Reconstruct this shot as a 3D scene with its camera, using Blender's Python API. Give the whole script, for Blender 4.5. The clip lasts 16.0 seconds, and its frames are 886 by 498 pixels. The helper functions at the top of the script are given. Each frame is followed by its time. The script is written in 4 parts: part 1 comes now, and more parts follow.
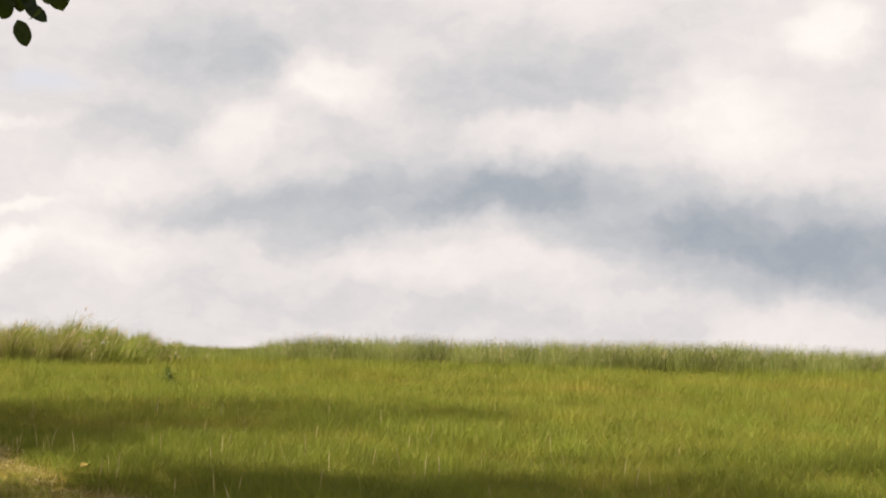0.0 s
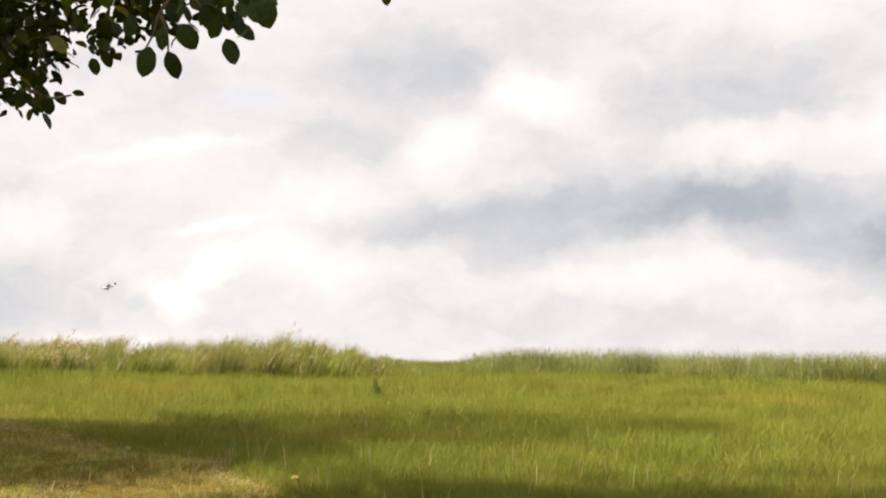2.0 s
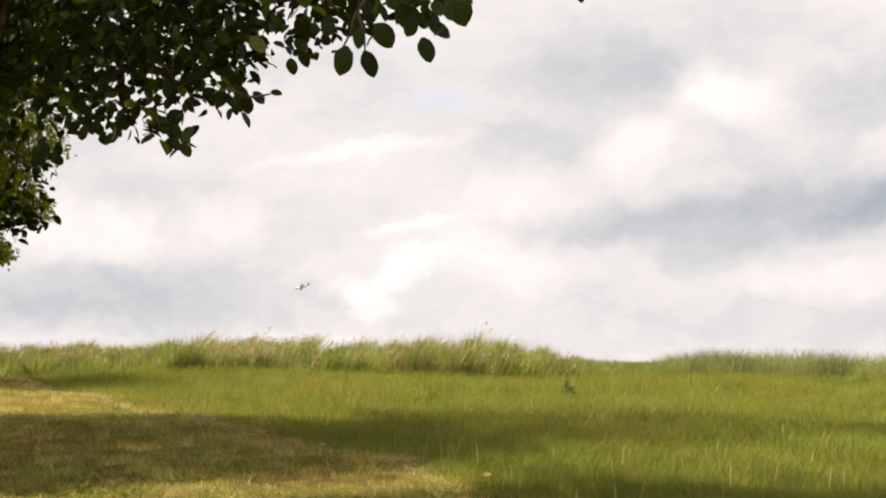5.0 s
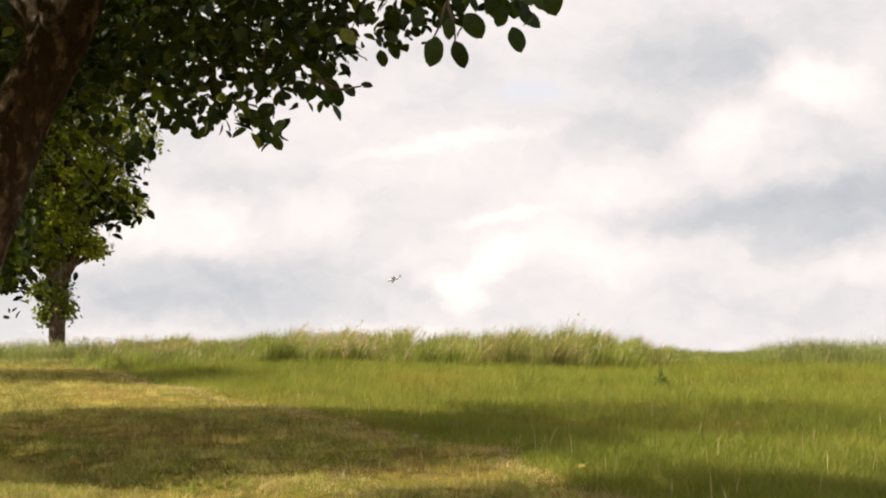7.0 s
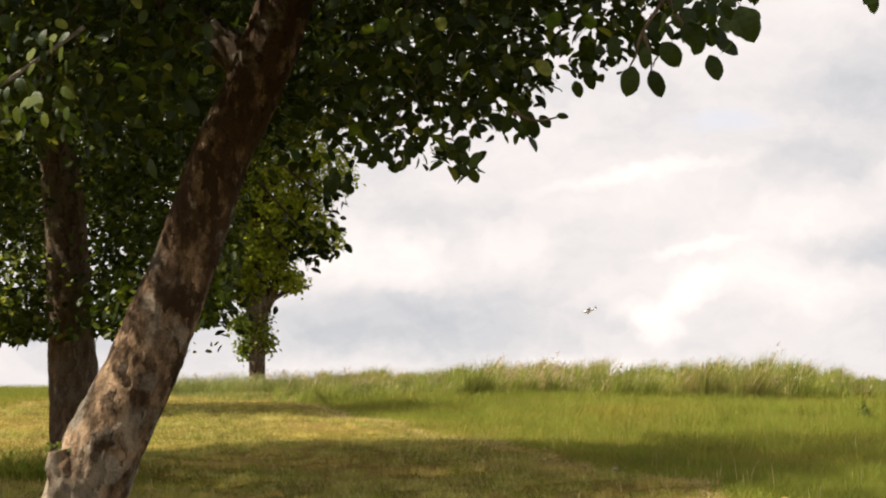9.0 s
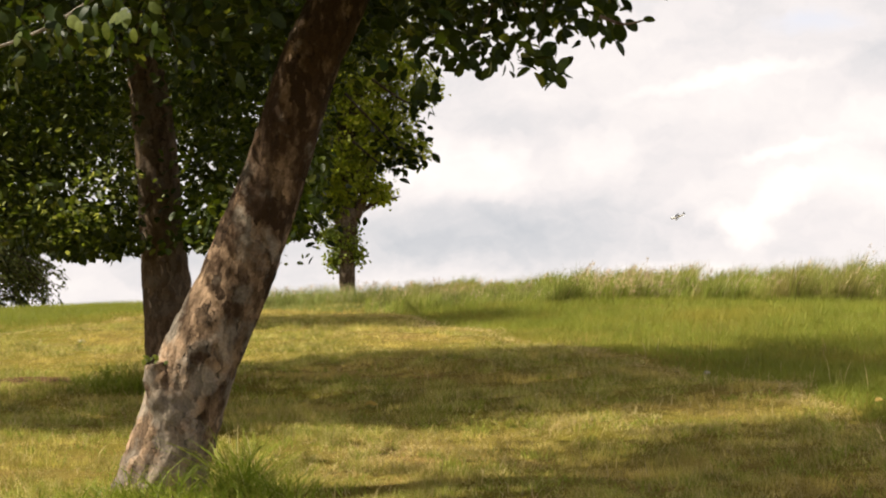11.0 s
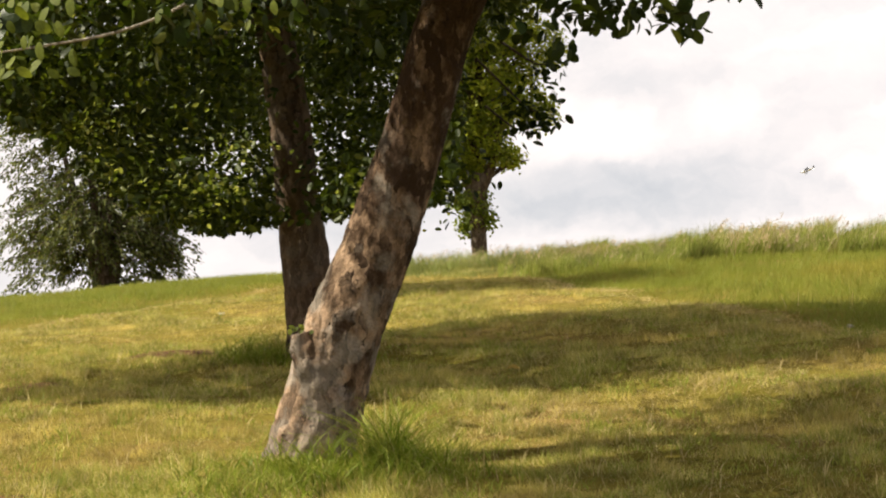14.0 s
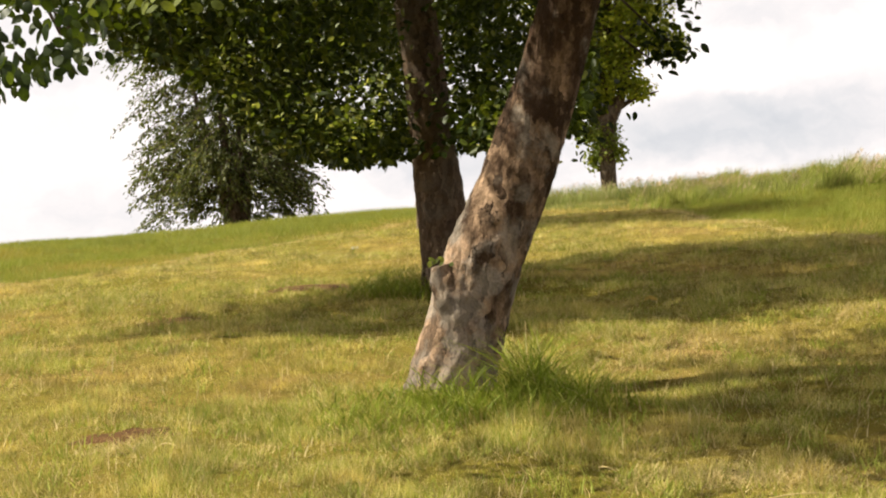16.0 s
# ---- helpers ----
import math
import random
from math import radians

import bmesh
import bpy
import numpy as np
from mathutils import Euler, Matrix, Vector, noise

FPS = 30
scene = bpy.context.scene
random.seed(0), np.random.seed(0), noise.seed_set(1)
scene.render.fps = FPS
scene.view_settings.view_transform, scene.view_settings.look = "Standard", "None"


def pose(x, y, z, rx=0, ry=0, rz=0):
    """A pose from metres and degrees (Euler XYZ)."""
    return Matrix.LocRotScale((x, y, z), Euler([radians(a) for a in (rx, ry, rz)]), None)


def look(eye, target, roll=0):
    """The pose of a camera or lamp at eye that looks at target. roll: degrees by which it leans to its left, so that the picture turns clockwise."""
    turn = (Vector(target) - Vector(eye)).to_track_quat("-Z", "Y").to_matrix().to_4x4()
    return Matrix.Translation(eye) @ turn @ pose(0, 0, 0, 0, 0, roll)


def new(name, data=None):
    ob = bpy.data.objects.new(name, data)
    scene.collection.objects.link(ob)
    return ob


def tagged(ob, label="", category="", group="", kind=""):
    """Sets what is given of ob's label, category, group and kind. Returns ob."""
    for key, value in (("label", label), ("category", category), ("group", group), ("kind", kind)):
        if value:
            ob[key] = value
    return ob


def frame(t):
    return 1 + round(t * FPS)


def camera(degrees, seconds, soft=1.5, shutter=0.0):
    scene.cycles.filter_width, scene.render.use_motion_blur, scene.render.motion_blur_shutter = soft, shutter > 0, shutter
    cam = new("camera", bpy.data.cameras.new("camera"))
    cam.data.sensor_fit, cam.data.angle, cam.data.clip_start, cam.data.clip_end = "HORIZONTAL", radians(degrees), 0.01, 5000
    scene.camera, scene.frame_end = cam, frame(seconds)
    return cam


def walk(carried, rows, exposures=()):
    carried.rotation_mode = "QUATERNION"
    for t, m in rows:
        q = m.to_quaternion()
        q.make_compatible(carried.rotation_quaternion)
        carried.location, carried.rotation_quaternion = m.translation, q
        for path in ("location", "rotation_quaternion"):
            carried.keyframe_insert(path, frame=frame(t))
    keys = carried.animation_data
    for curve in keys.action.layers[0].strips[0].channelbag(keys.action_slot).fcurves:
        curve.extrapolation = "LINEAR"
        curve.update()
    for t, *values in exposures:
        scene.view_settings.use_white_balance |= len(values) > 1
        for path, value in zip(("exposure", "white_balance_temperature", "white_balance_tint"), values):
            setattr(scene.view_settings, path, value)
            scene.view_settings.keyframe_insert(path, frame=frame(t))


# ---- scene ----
# seconds, eye (x, y, z), yaw to the left, pitch up, roll, in degrees
ROWS = [
    (0.0, 0.036, -0.015, 1.319, -16.862, 0.728, 1.20),
    (0.5, 0.047, -0.008, 1.316, -14.619, 1.148, 1.202),
    (1.0, 0.045, 0.008, 1.314, -13.368, 0.942, 1.133),
    (1.5, 0.033, 0.009, 1.311, -12.328, 0.468, 0.568),
    (2.0, 0.033, -0.005, 1.314, -10.884, 1.018, 0.610),
    (2.5, 0.040, -0.020, 1.311, -9.897, 1.282, 0.597),
    (3.0, 0.043, -0.025, 1.308, -8.910, 1.328, 0.878),
    (3.5, 0.036, -0.029, 1.312, -8.184, 1.035, 0.712),
    (4.0, 0.029, -0.024, 1.308, -7.143, 1.203, 0.739),
    (6.5, 0.017, -0.009, 1.300, -3.303, 0.548, 0.475),
    (7.0, 0.019, 0.002, 1.301, -2.634, 0.697, 0.302),
    (7.5, 0.016, -0.009, 1.297, -1.560, 0.756, 0.098),
    (8.0, 0.014, 0.005, 1.299, 0.000, 1.181, 0.075),
    (8.5, 0.013, 0.024, 1.299, 1.149, 1.322, 0.017),
    (9.0, 0.010, 0.018, 1.301, 3.066, 1.623, -0.194),
    (9.5, 0.005, 0.005, 1.297, 4.443, 1.379, -0.468),
    (10.0, 0.004, 0.009, 1.299, 5.015, 0.476, -0.858),
    (12.5, -0.014, 0.000, 1.283, 6.481, -1.643, -1.804),
    (13.0, -0.027, 0.016, 1.286, 6.843, -1.514, -2.064),
    (13.5, -0.033, 0.007, 1.288, 7.435, -1.735, -2.776),
    (14.0, -0.045, -0.002, 1.292, 9.449, -1.872, -3.369),
    (14.5, -0.061, 0.020, 1.288, 11.210, -2.697, -4.014),
    (15.0, -0.081, 0.019, 1.286, 12.286, -2.682, -3.930),
    (15.5, -0.078, 0.003, 1.288, 13.168, -2.008, -3.996),
    (16.0, -0.101, 0.014, 1.282, 13.259, -3.540, -4.099),
]


def gaze(x, y, z, yaw, pitch, roll):
    return pose(x, y, z) @ pose(0, 0, 0, 0, 0, yaw) @ pose(0, 0, 0, 90 + pitch) @ pose(0, 0, 0, 0, 0, roll)


cam = camera(25.52, 16.0, soft=2.05)
EXPOSURES = [(0.0, 0.72), (0.6, 0.80), (1.5, 0.94), (2.0, 0.93), (2.5, 0.82), (3.0, 0.78), (4.0, 0.82), (7.0, 0.90), (8.5, 0.88), (10.0, 0.93), (13.0, 0.97), (14.5, 1.09), (16.0, 1.13)]
walk(cam, [(row[0], gaze(*row[1:])) for row in ROWS], EXPOSURES)

# ---- sky and sun ----
SUN_SLANT = 0.15
SUN_FROM = Vector((-1.0, -SUN_SLANT, 1.18)).normalized()
sun = new("sun", bpy.data.lights.new("sun", "SUN"))
sun.data.energy, sun.data.angle, sun.data.color = 5.0, radians(0.8), (1.0, 0.92, 0.74)
sun.matrix_world = look(SUN_FROM * 50, (0, 0, 0))


class Nodes:
    """Short hand for node trees."""

    def __init__(self, tree):
        self.tree = tree
        tree.nodes.clear()

    def add(self, kind, inputs=None, **props):
        n = self.tree.nodes.new(kind)
        for k, v in props.items():
            setattr(n, k, v)
        for k, v in (inputs or {}).items():
            if isinstance(v, bpy.types.NodeSocket):
                self.tree.links.new(v, n.inputs[k])
            else:
                n.inputs[k].default_value = v
        return n

    def math(self, op, a, b=0.0, c=0.0):
        return self.add("ShaderNodeMath", {0: a, 1: b, 2: c}, operation=op).outputs[0]

    def vmath(self, op, a, b=(0, 0, 0)):
        return self.add("ShaderNodeVectorMath", {0: a, 1: b}, operation=op).outputs[0]

    def noise(self, vec, scale, detail=4.0, rough=0.55, colour=False, dims="3D"):
        n = self.add("ShaderNodeTexNoise", {"Vector": vec, "Scale": scale, "Detail": detail, "Roughness": rough}, noise_dimensions=dims)
        return n.outputs["Color" if colour else "Fac"]

    def ramp(self, fac, stops, mode="EASE"):
        n = self.add("ShaderNodeValToRGB", {"Fac": fac})
        n.color_ramp.interpolation = mode
        while len(n.color_ramp.elements) < len(stops):
            n.color_ramp.elements.new(0.5)
        for e, (p, c) in zip(n.color_ramp.elements, stops):
            e.position, e.color = p, (*c, 1)
        return n.outputs["Color"]

    def mix(self, fac, a, b, blend="MIX"):
        n = self.add("ShaderNodeMix", {"Factor": fac}, data_type="RGBA", blend_type=blend)
        for i, v in ((6, a), (7, b)):
            if isinstance(v, bpy.types.NodeSocket):
                self.tree.links.new(v, n.inputs[i])
            else:
                n.inputs[i].default_value = (*v, 1)
        return n.outputs[2]

    def span(self, v, a, b, c=0.0, d=1.0):
        return self.add("ShaderNodeMapRange", {0: v, 1: a, 2: b, 3: c, 4: d}, interpolation_type="SMOOTHSTEP").outputs[0]


# cloud masses: azimuth to the left, elevation, half width, half height (degrees), tilt, how much lighter or darker, softness of the edge
CLOUDS = [
    (-15.4, 2.15, 5.6, 0.75, -5, -0.34, 0.75), (-19.4, 2.3, 2.2, 0.6, -4, -0.13, 0.8), (-26.0, 1.05, 5.4, 1.3, 8, -0.52, 0.8), (-31.5, 0.6, 4.0, 1.4, 6, -0.20, 0.8),
    (-15.5, 5.6, 8.6, 3.0, 0, -0.10, 0.35), (-9.3, 6.5, 2.8, 1.0, 4, -0.17, 0.75), (-18.7, 5.5, 4.6, 0.8, -6, -0.15, 0.8), (-8.1, 4.0, 1.7, 0.6, 0, -0.11, 0.85), (-19.5, 8.2, 3.0, 0.8, 0, 0.16, 0.8),
    (-13.6, 0.95, 2.4, 0.55, 0, -0.20, 0.8), (-14.4, -1.0, 3.4, 0.8, 0, -0.08, 0.9), (-10.0, 1.75, 1.8, 0.6, -10, -0.16, 0.8), (3.6, -0.7, 4.6, 0.9, 0, -0.30, 0.8), (11.5, -0.8, 3.6, 0.9, 0, -0.16, 0.9),
    (2.4, 2.6, 2.2, 0.5, 4, -0.10, 0.9), (-2.0, 6.0, 2.6, 0.9, 0, -0.07, 0.9),
    (-13.4, 5.65, 1.5, 0.72, 6, 0.34, 0.7), (-25.1, 4.6, 2.0, 1.15, 10, 0.34, 0.8), (-28.2, 7.3, 1.2, 0.8, 0, 0.34, 0.7), (-10.9, 3.95, 1.5, 0.7, -12, 0.26, 0.65), (-20.6, 4.3, 2.6, 0.5, -5, 0.14, 0.8),
    (-18.9, 0.35, 3.8, 0.55, -4, 0.11, 0.8), (-20.0, -1.2, 6.0, 0.8, 0, -0.08, 0.9), (-26.8, -1.5, 1.8, 0.85, -8, 0.12, 0.7), (-7.1, 0.75, 1.7, 0.85, 0, 0.14, 0.7), (-23.4, 5.9, 1.6, 0.5, 0, 0.10, 0.8), (-7.3, 2.6, 1.5, 0.5, 0, 0.10, 0.8),
    (-2.6, 3.7, 2.3, 0.22, -9, 0.22, 0.8), (-2.0, 3.2, 2.6, 0.6, -6, 0.08, 0.9), (-4.4, 1.75, 1.6, 0.17, -8, 0.20, 0.8), (-4.1, 0.40, 0.9, 0.5, -20, 0.30, 0.65), (-3.3, -0.5, 0.75, 0.5, 20, 0.32, 0.65), (-2.6, -0.15, 0.6, 0.25, 0, 0.16, 0.85), (-4.9, 0.9, 1.0, 0.4, 0, 0.10, 0.9),
    (1.1, 1.7, 1.2, 0.7, 0, 0.16, 0.7), (4.8, 1.25, 2.1, 0.8, 10, 0.24, 0.6), (-0.6, -1.9, 2.6, 0.3, -4, 0.16, 0.8), (23.8, 0.6, 3.2, 1.0, 8, 0.06, 0.8), (22.5, -1.6, 4.0, 0.6, 0, -0.10, 0.9), (14.0, 2.0, 12.0, 4.0, 0, -0.06, 0.5), (25.5, 2.4, 3.0, 0.6, 0, -0.08, 0.9), (9.0, 1.2, 2.4, 0.8, 0, 0.12, 0.8),
]
world = bpy.data.worlds.new("sky")
scene.world = world
world.use_nodes = True
N = Nodes(world.node_tree)
sky = N.add("ShaderNodeTexSky", sky_type="NISHITA", sun_disc=False, sun_elevation=math.asin(SUN_FROM.z),
            sun_rotation=math.atan2(SUN_FROM.x, SUN_FROM.y))
ray = N.add("ShaderNodeTexCoord").outputs["Generated"]
sep = N.add("ShaderNodeSeparateXYZ", {0: ray})
azimuth = N.math("MULTIPLY", N.math("ARCTAN2", N.math("MULTIPLY", sep.outputs[0], -1.0), sep.outputs[1]), 57.296)
height = N.math("MULTIPLY", N.math("ARCSINE", sep.outputs[2]), 57.296)
flat = N.add("ShaderNodeCombineXYZ", {0: azimuth, 1: height}).outputs[0]
billow = N.noise(flat, 0.36, 3.0, 0.5, colour=True)
curdle = N.noise(flat, 1.5, 4.0, 0.55, colour=True)
bent = N.vmath("ADD", flat, N.vmath("MULTIPLY", N.vmath("SUBTRACT", billow, (0.5, 0.5, 0.5)), (2.2, 1.2, 0)))
bent = N.vmath("ADD", bent, N.vmath("MULTIPLY", N.vmath("SUBTRACT", curdle, (0.5, 0.5, 0.5)), (1.15, 0.75, 0)))
tone = N.math("MULTIPLY_ADD", N.noise(N.vmath("MULTIPLY", bent, (0.16, 0.34, 0)), 1.0, 5.0, 0.55), 0.50, 0.39)
tone = N.math("MULTIPLY_ADD", N.noise(N.vmath("MULTIPLY", bent, (0.55, 0.95, 0)), 1.0, 5.0, 0.60), 0.34, N.math("SUBTRACT", tone, 0.17))
for az, el, wide, high, tilt, gain, soft in CLOUDS:
    m = N.add("ShaderNodeMapping", {"Vector": bent, "Location": (az, el, 0), "Rotation": (0, 0, radians(tilt)), "Scale": (wide, high, 1)},
              vector_type="TEXTURE")
    size = N.add("ShaderNodeVectorMath", {0: m.outputs[0]}, operation="LENGTH").outputs["Value"]
    tone = N.math("ADD", tone, N.span(size, 1.0 + soft, 1.0 - soft, 0.0, gain))
cloud = N.ramp(tone, [(0.05, (0.375, 0.412, 0.465)), (0.36, (0.60, 0.60, 0.62)), (0.60, (0.81, 0.76, 0.75)), (0.90, (1.0, 0.925, 0.875)), (1.0, (1.06, 0.985, 0.93))], "LINEAR")
hole = N.add("ShaderNodeMapping", {"Vector": bent, "Location": (-5.1, 5.3, 0), "Scale": (1.3, 0.4, 1)}, vector_type="TEXTURE")
gap = N.span(N.add("ShaderNodeVectorMath", {0: hole.outputs[0]}, operation="LENGTH").outputs["Value"], 1.4, 0.0, 0.0, 0.75)
clear = N.vmath("MULTIPLY", sky.outputs[0], (0.20, 0.158, 0.16))
overhead = N.span(height, 14.0, 55.0, 0.60, 0.50)
air = N.add("ShaderNodeBackground", {"Color": N.mix(gap, cloud, clear), "Strength": overhead})
N.add("ShaderNodeOutputWorld", {0: air.outputs[0]})

# ---- materials ----


def material(name):
    m = bpy.data.materials.new(name)
    m.use_nodes = True
    return m, Nodes(m.node_tree)


def finish(n, shader):
    n.add("ShaderNodeOutputMaterial", {0: shader})


def blade_material(name, stops, patch_colour, patch_scale, patch_from, patch_to, through_light=0.4, rough=0.5, mottle=0.5):
    """Grass: a colour of its own for each blade, patches of two sizes over the ground, light passing through."""
    m, n = material(name)
    geo = n.add("ShaderNodeNewGeometry")
    own = n.ramp(geo.outputs["Random Per Island"], stops, "LINEAR")
    where = geo.outputs["Position"]
    over = n.vmath("MULTIPLY", where, (1, 1, 0))
    large = n.span(n.noise(over, patch_scale, 4.0, 0.6), patch_from, patch_to)
    small = n.span(n.noise(over, patch_scale * 6.5, 3.0, 0.6), patch_from, patch_to + 0.04)
    dry = n.math("MAXIMUM", large, n.math("MULTIPLY", small, 0.85))
    col = n.mix(dry, own, n.mix(0.65, own, patch_colour))
    deep = n.span(n.noise(n.vmath("ADD", over, (7.0, 3.0, 0.0)), patch_scale * 4.5, 4.0, 0.65), 0.32, 0.68, 1.13 - 1.1 * mottle, 1.13 + 0.65 * mottle)
    col = n.vmath("MULTIPLY", col, n.add("ShaderNodeCombineXYZ", {0: deep, 1: deep, 2: deep}).outputs[0])
    skin = n.add("ShaderNodeBsdfPrincipled", {"Base Color": col, "Roughness": rough})
    skin.inputs["Specular IOR Level"].default_value = 0.12
    glow = n.add("ShaderNodeBsdfTranslucent", {"Color": col})
    finish(n, n.add("ShaderNodeMixShader", {0: through_light, 1: skin.outputs[0], 2: glow.outputs[0]}).outputs[0])
    return m


def leaf_material(name, stops, through_light=0.45, rough=0.42, own_from="island"):
    m, n = material(name)
    geo = n.add("ShaderNodeNewGeometry")
    if own_from == "island":
        own = geo.outputs["Random Per Island"]
    else:
        own = n.add("ShaderNodeObjectInfo").outputs["Random"]
    col = n.ramp(own, stops, "LINEAR")
    veins = n.span(n.noise(geo.outputs["Position"], 90.0, 3.0), 0.3, 0.7, 0.82, 1.15)
    col = n.vmath("MULTIPLY", col, n.add("ShaderNodeCombineXYZ", {0: veins, 1: veins, 2: veins}).outputs[0])
    bump = n.add("ShaderNodeBump", {"Height": n.noise(geo.outputs["Position"], 160.0, 2.0), "Strength": 0.25, "Distance": 0.004})
    skin = n.add("ShaderNodeBsdfPrincipled", {"Base Color": col, "Roughness": rough, "Normal": bump.outputs[0]})
    skin.inputs["Specular IOR Level"].default_value = 0.22
    glow = n.add("ShaderNodeBsdfTranslucent", {"Color": n.vmath("MULTIPLY", col, (1.45, 1.36, 0.60))})
    finish(n, n.add("ShaderNodeMixShader", {0: through_light, 1: skin.outputs[0], 2: glow.outputs[0]}).outputs[0])
    return m


def bark_material(name, dark, mid, pale, grey, flake=1.0, lichen=0.5, cracked=0.5, trunk_shade=0.0):
    """Old bark: brown skin and paler worn places, grey lichen, long plates parted by thin dark cracks. Crown shade can
    be painted in up the trunk.
    """
    m, n = material(name)
    where = n.add("ShaderNodeTexCoord").outputs["Object"]
    wob = n.vmath("MULTIPLY", n.vmath("SUBTRACT", n.noise(where, 14.0, 5.0, colour=True), (0.5, 0.5, 0.5)), (0.09, 0.09, 0.06))
    bent = n.vmath("ADD", n.vmath("MULTIPLY", where, (1.0, 1.0, 0.38)), wob)
    cells = n.add("ShaderNodeTexVoronoi", {"Vector": bent, "Scale": 27.0 * flake}, feature="F1")
    one = n.add("ShaderNodeSeparateXYZ", {0: cells.outputs["Color"]}).outputs[0]
    rim = n.add("ShaderNodeTexVoronoi", {"Vector": bent, "Scale": 27.0 * flake}, feature="DISTANCE_TO_EDGE").outputs["Distance"]
    furrow = n.noise(n.vmath("MULTIPLY", bent, (1.0, 1.0, 0.55)), 34.0 * flake, 5.0, 0.62)
    broad = n.noise(n.vmath("MULTIPLY", where, (1.0, 1.0, 0.5)), 10.0, 6.0, 0.68)
    # sunlit foot and crown shade put into the colour: paler low, browner high
    foot = n.span(n.add("ShaderNodeSeparateXYZ", {0: where}).outputs[2], 1.75, 0.45, -0.17 * trunk_shade, 0.05 * trunk_shade)
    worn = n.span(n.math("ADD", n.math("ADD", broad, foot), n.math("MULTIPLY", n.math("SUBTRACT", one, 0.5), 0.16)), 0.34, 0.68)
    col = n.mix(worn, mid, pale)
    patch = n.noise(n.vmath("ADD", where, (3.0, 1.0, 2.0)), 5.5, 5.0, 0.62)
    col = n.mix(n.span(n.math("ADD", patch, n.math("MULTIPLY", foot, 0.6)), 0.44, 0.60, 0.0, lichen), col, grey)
    shade = n.span(one, 0.0, 1.0, 0.80, 1.2)
    col = n.vmath("MULTIPLY", col, n.add("ShaderNodeCombineXYZ", {0: shade, 1: shade, 2: shade}).outputs[0])
    spots = n.span(n.noise(n.vmath("ADD", where, (9.0, 4.0, 6.0)), 17.0, 3.0, 0.6), 0.58, 0.74, 0.0, 0.35)
    col = n.mix(spots, col, n.mix(0.55, mid, dark))
    crack = n.math("MULTIPLY", n.span(rim, 0.06, 0.01), n.span(n.noise(n.vmath("MULTIPLY", where, (1.0, 1.0, 0.4)), 15.0, 4.0), 0.70 - 0.3 * cracked, 0.78 - 0.3 * cracked))
    deep = n.math("MAXIMUM", crack, n.span(furrow, 0.36, 0.27, 0.0, 0.75))
    col = n.mix(n.math("MULTIPLY", deep, 0.75), col, dark)
    fine = n.span(n.noise(where, 110.0, 4.0, 0.65), 0.28, 0.72, 0.78, 1.18)
    col = n.vmath("MULTIPLY", col, n.add("ShaderNodeCombineXYZ", {0: fine, 1: fine, 2: fine}).outputs[0])
    tall = n.math("SUBTRACT", n.math("ADD", n.math("MULTIPLY", furrow, 0.8), n.math("MULTIPLY", one, 0.6)), n.math("ADD", n.math("MULTIPLY", deep, 0.6), n.math("MULTIPLY", worn, 0.3)))
    bump = n.add("ShaderNodeBump", {"Height": tall, "Strength": 1.0, "Distance": 0.03})
    finish(n, n.add("ShaderNodeBsdfPrincipled", {"Base Color": col, "Roughness": 0.92, "Normal": bump.outputs[0], "Specular IOR Level": 0.15}).outputs[0])
    return m


def paint_material(name, colour, rough=0.35, metal=0.0):
    m, n = material(name)
    where = n.add("ShaderNodeTexCoord").outputs["Object"]
    dirt = n.span(n.noise(where, 1.7, 4.0), 0.3, 0.75, 1.0, 0.86)
    col = n.vmath("MULTIPLY", n.add("ShaderNodeRGB").outputs[0], n.add("ShaderNodeCombineXYZ", {0: dirt, 1: dirt, 2: dirt}).outputs[0])
    m.node_tree.nodes["RGB"].outputs[0].default_value = (*colour, 1)
    finish(n, n.add("ShaderNodeBsdfPrincipled", {"Base Color": col, "Roughness": rough, "Metallic": metal}).outputs[0])
    return m


LAWN = blade_material("lawn grass", [(0.0, (0.165, 0.205, 0.026)), (0.45, (0.27, 0.28, 0.05)), (0.75, (0.40, 0.355, 0.10)), (1.0, (0.62, 0.52, 0.24))],
                      (0.54, 0.40, 0.12), 0.8, 0.46, 0.62, mottle=0.55)
MEADOW = blade_material("meadow grass", [(0.0, (0.155, 0.188, 0.023)), (0.5, (0.183, 0.213, 0.029)), (0.92, (0.218, 0.235, 0.040)), (1.0, (0.285, 0.27, 0.08))],
                        (0.32, 0.25, 0.05), 0.45, 0.50, 0.70, mottle=0.25)
TALL = blade_material("tall grass", [(0.0, (0.15, 0.19, 0.028)), (0.6, (0.21, 0.235, 0.045)), (1.0, (0.29, 0.28, 0.08))],
                      (0.38, 0.28, 0.12), 0.55, 0.54, 0.68)
# greyed and a little bluer: haze over the crest put into the colour
BROW = blade_material("brow grass", [(0.0, (0.145, 0.18, 0.045)), (0.6, (0.195, 0.22, 0.06)), (1.0, (0.28, 0.27, 0.10))], (0.28, 0.25, 0.10), 0.3, 0.5, 0.7)
LAWN_TUFT = blade_material("lawn tuft grass", [(0.0, (0.15, 0.20, 0.022)), (0.6, (0.24, 0.28, 0.04)), (1.0, (0.40, 0.40, 0.10))], (0.36, 0.32, 0.08), 1.2, 0.5, 0.7, mottle=0.2)
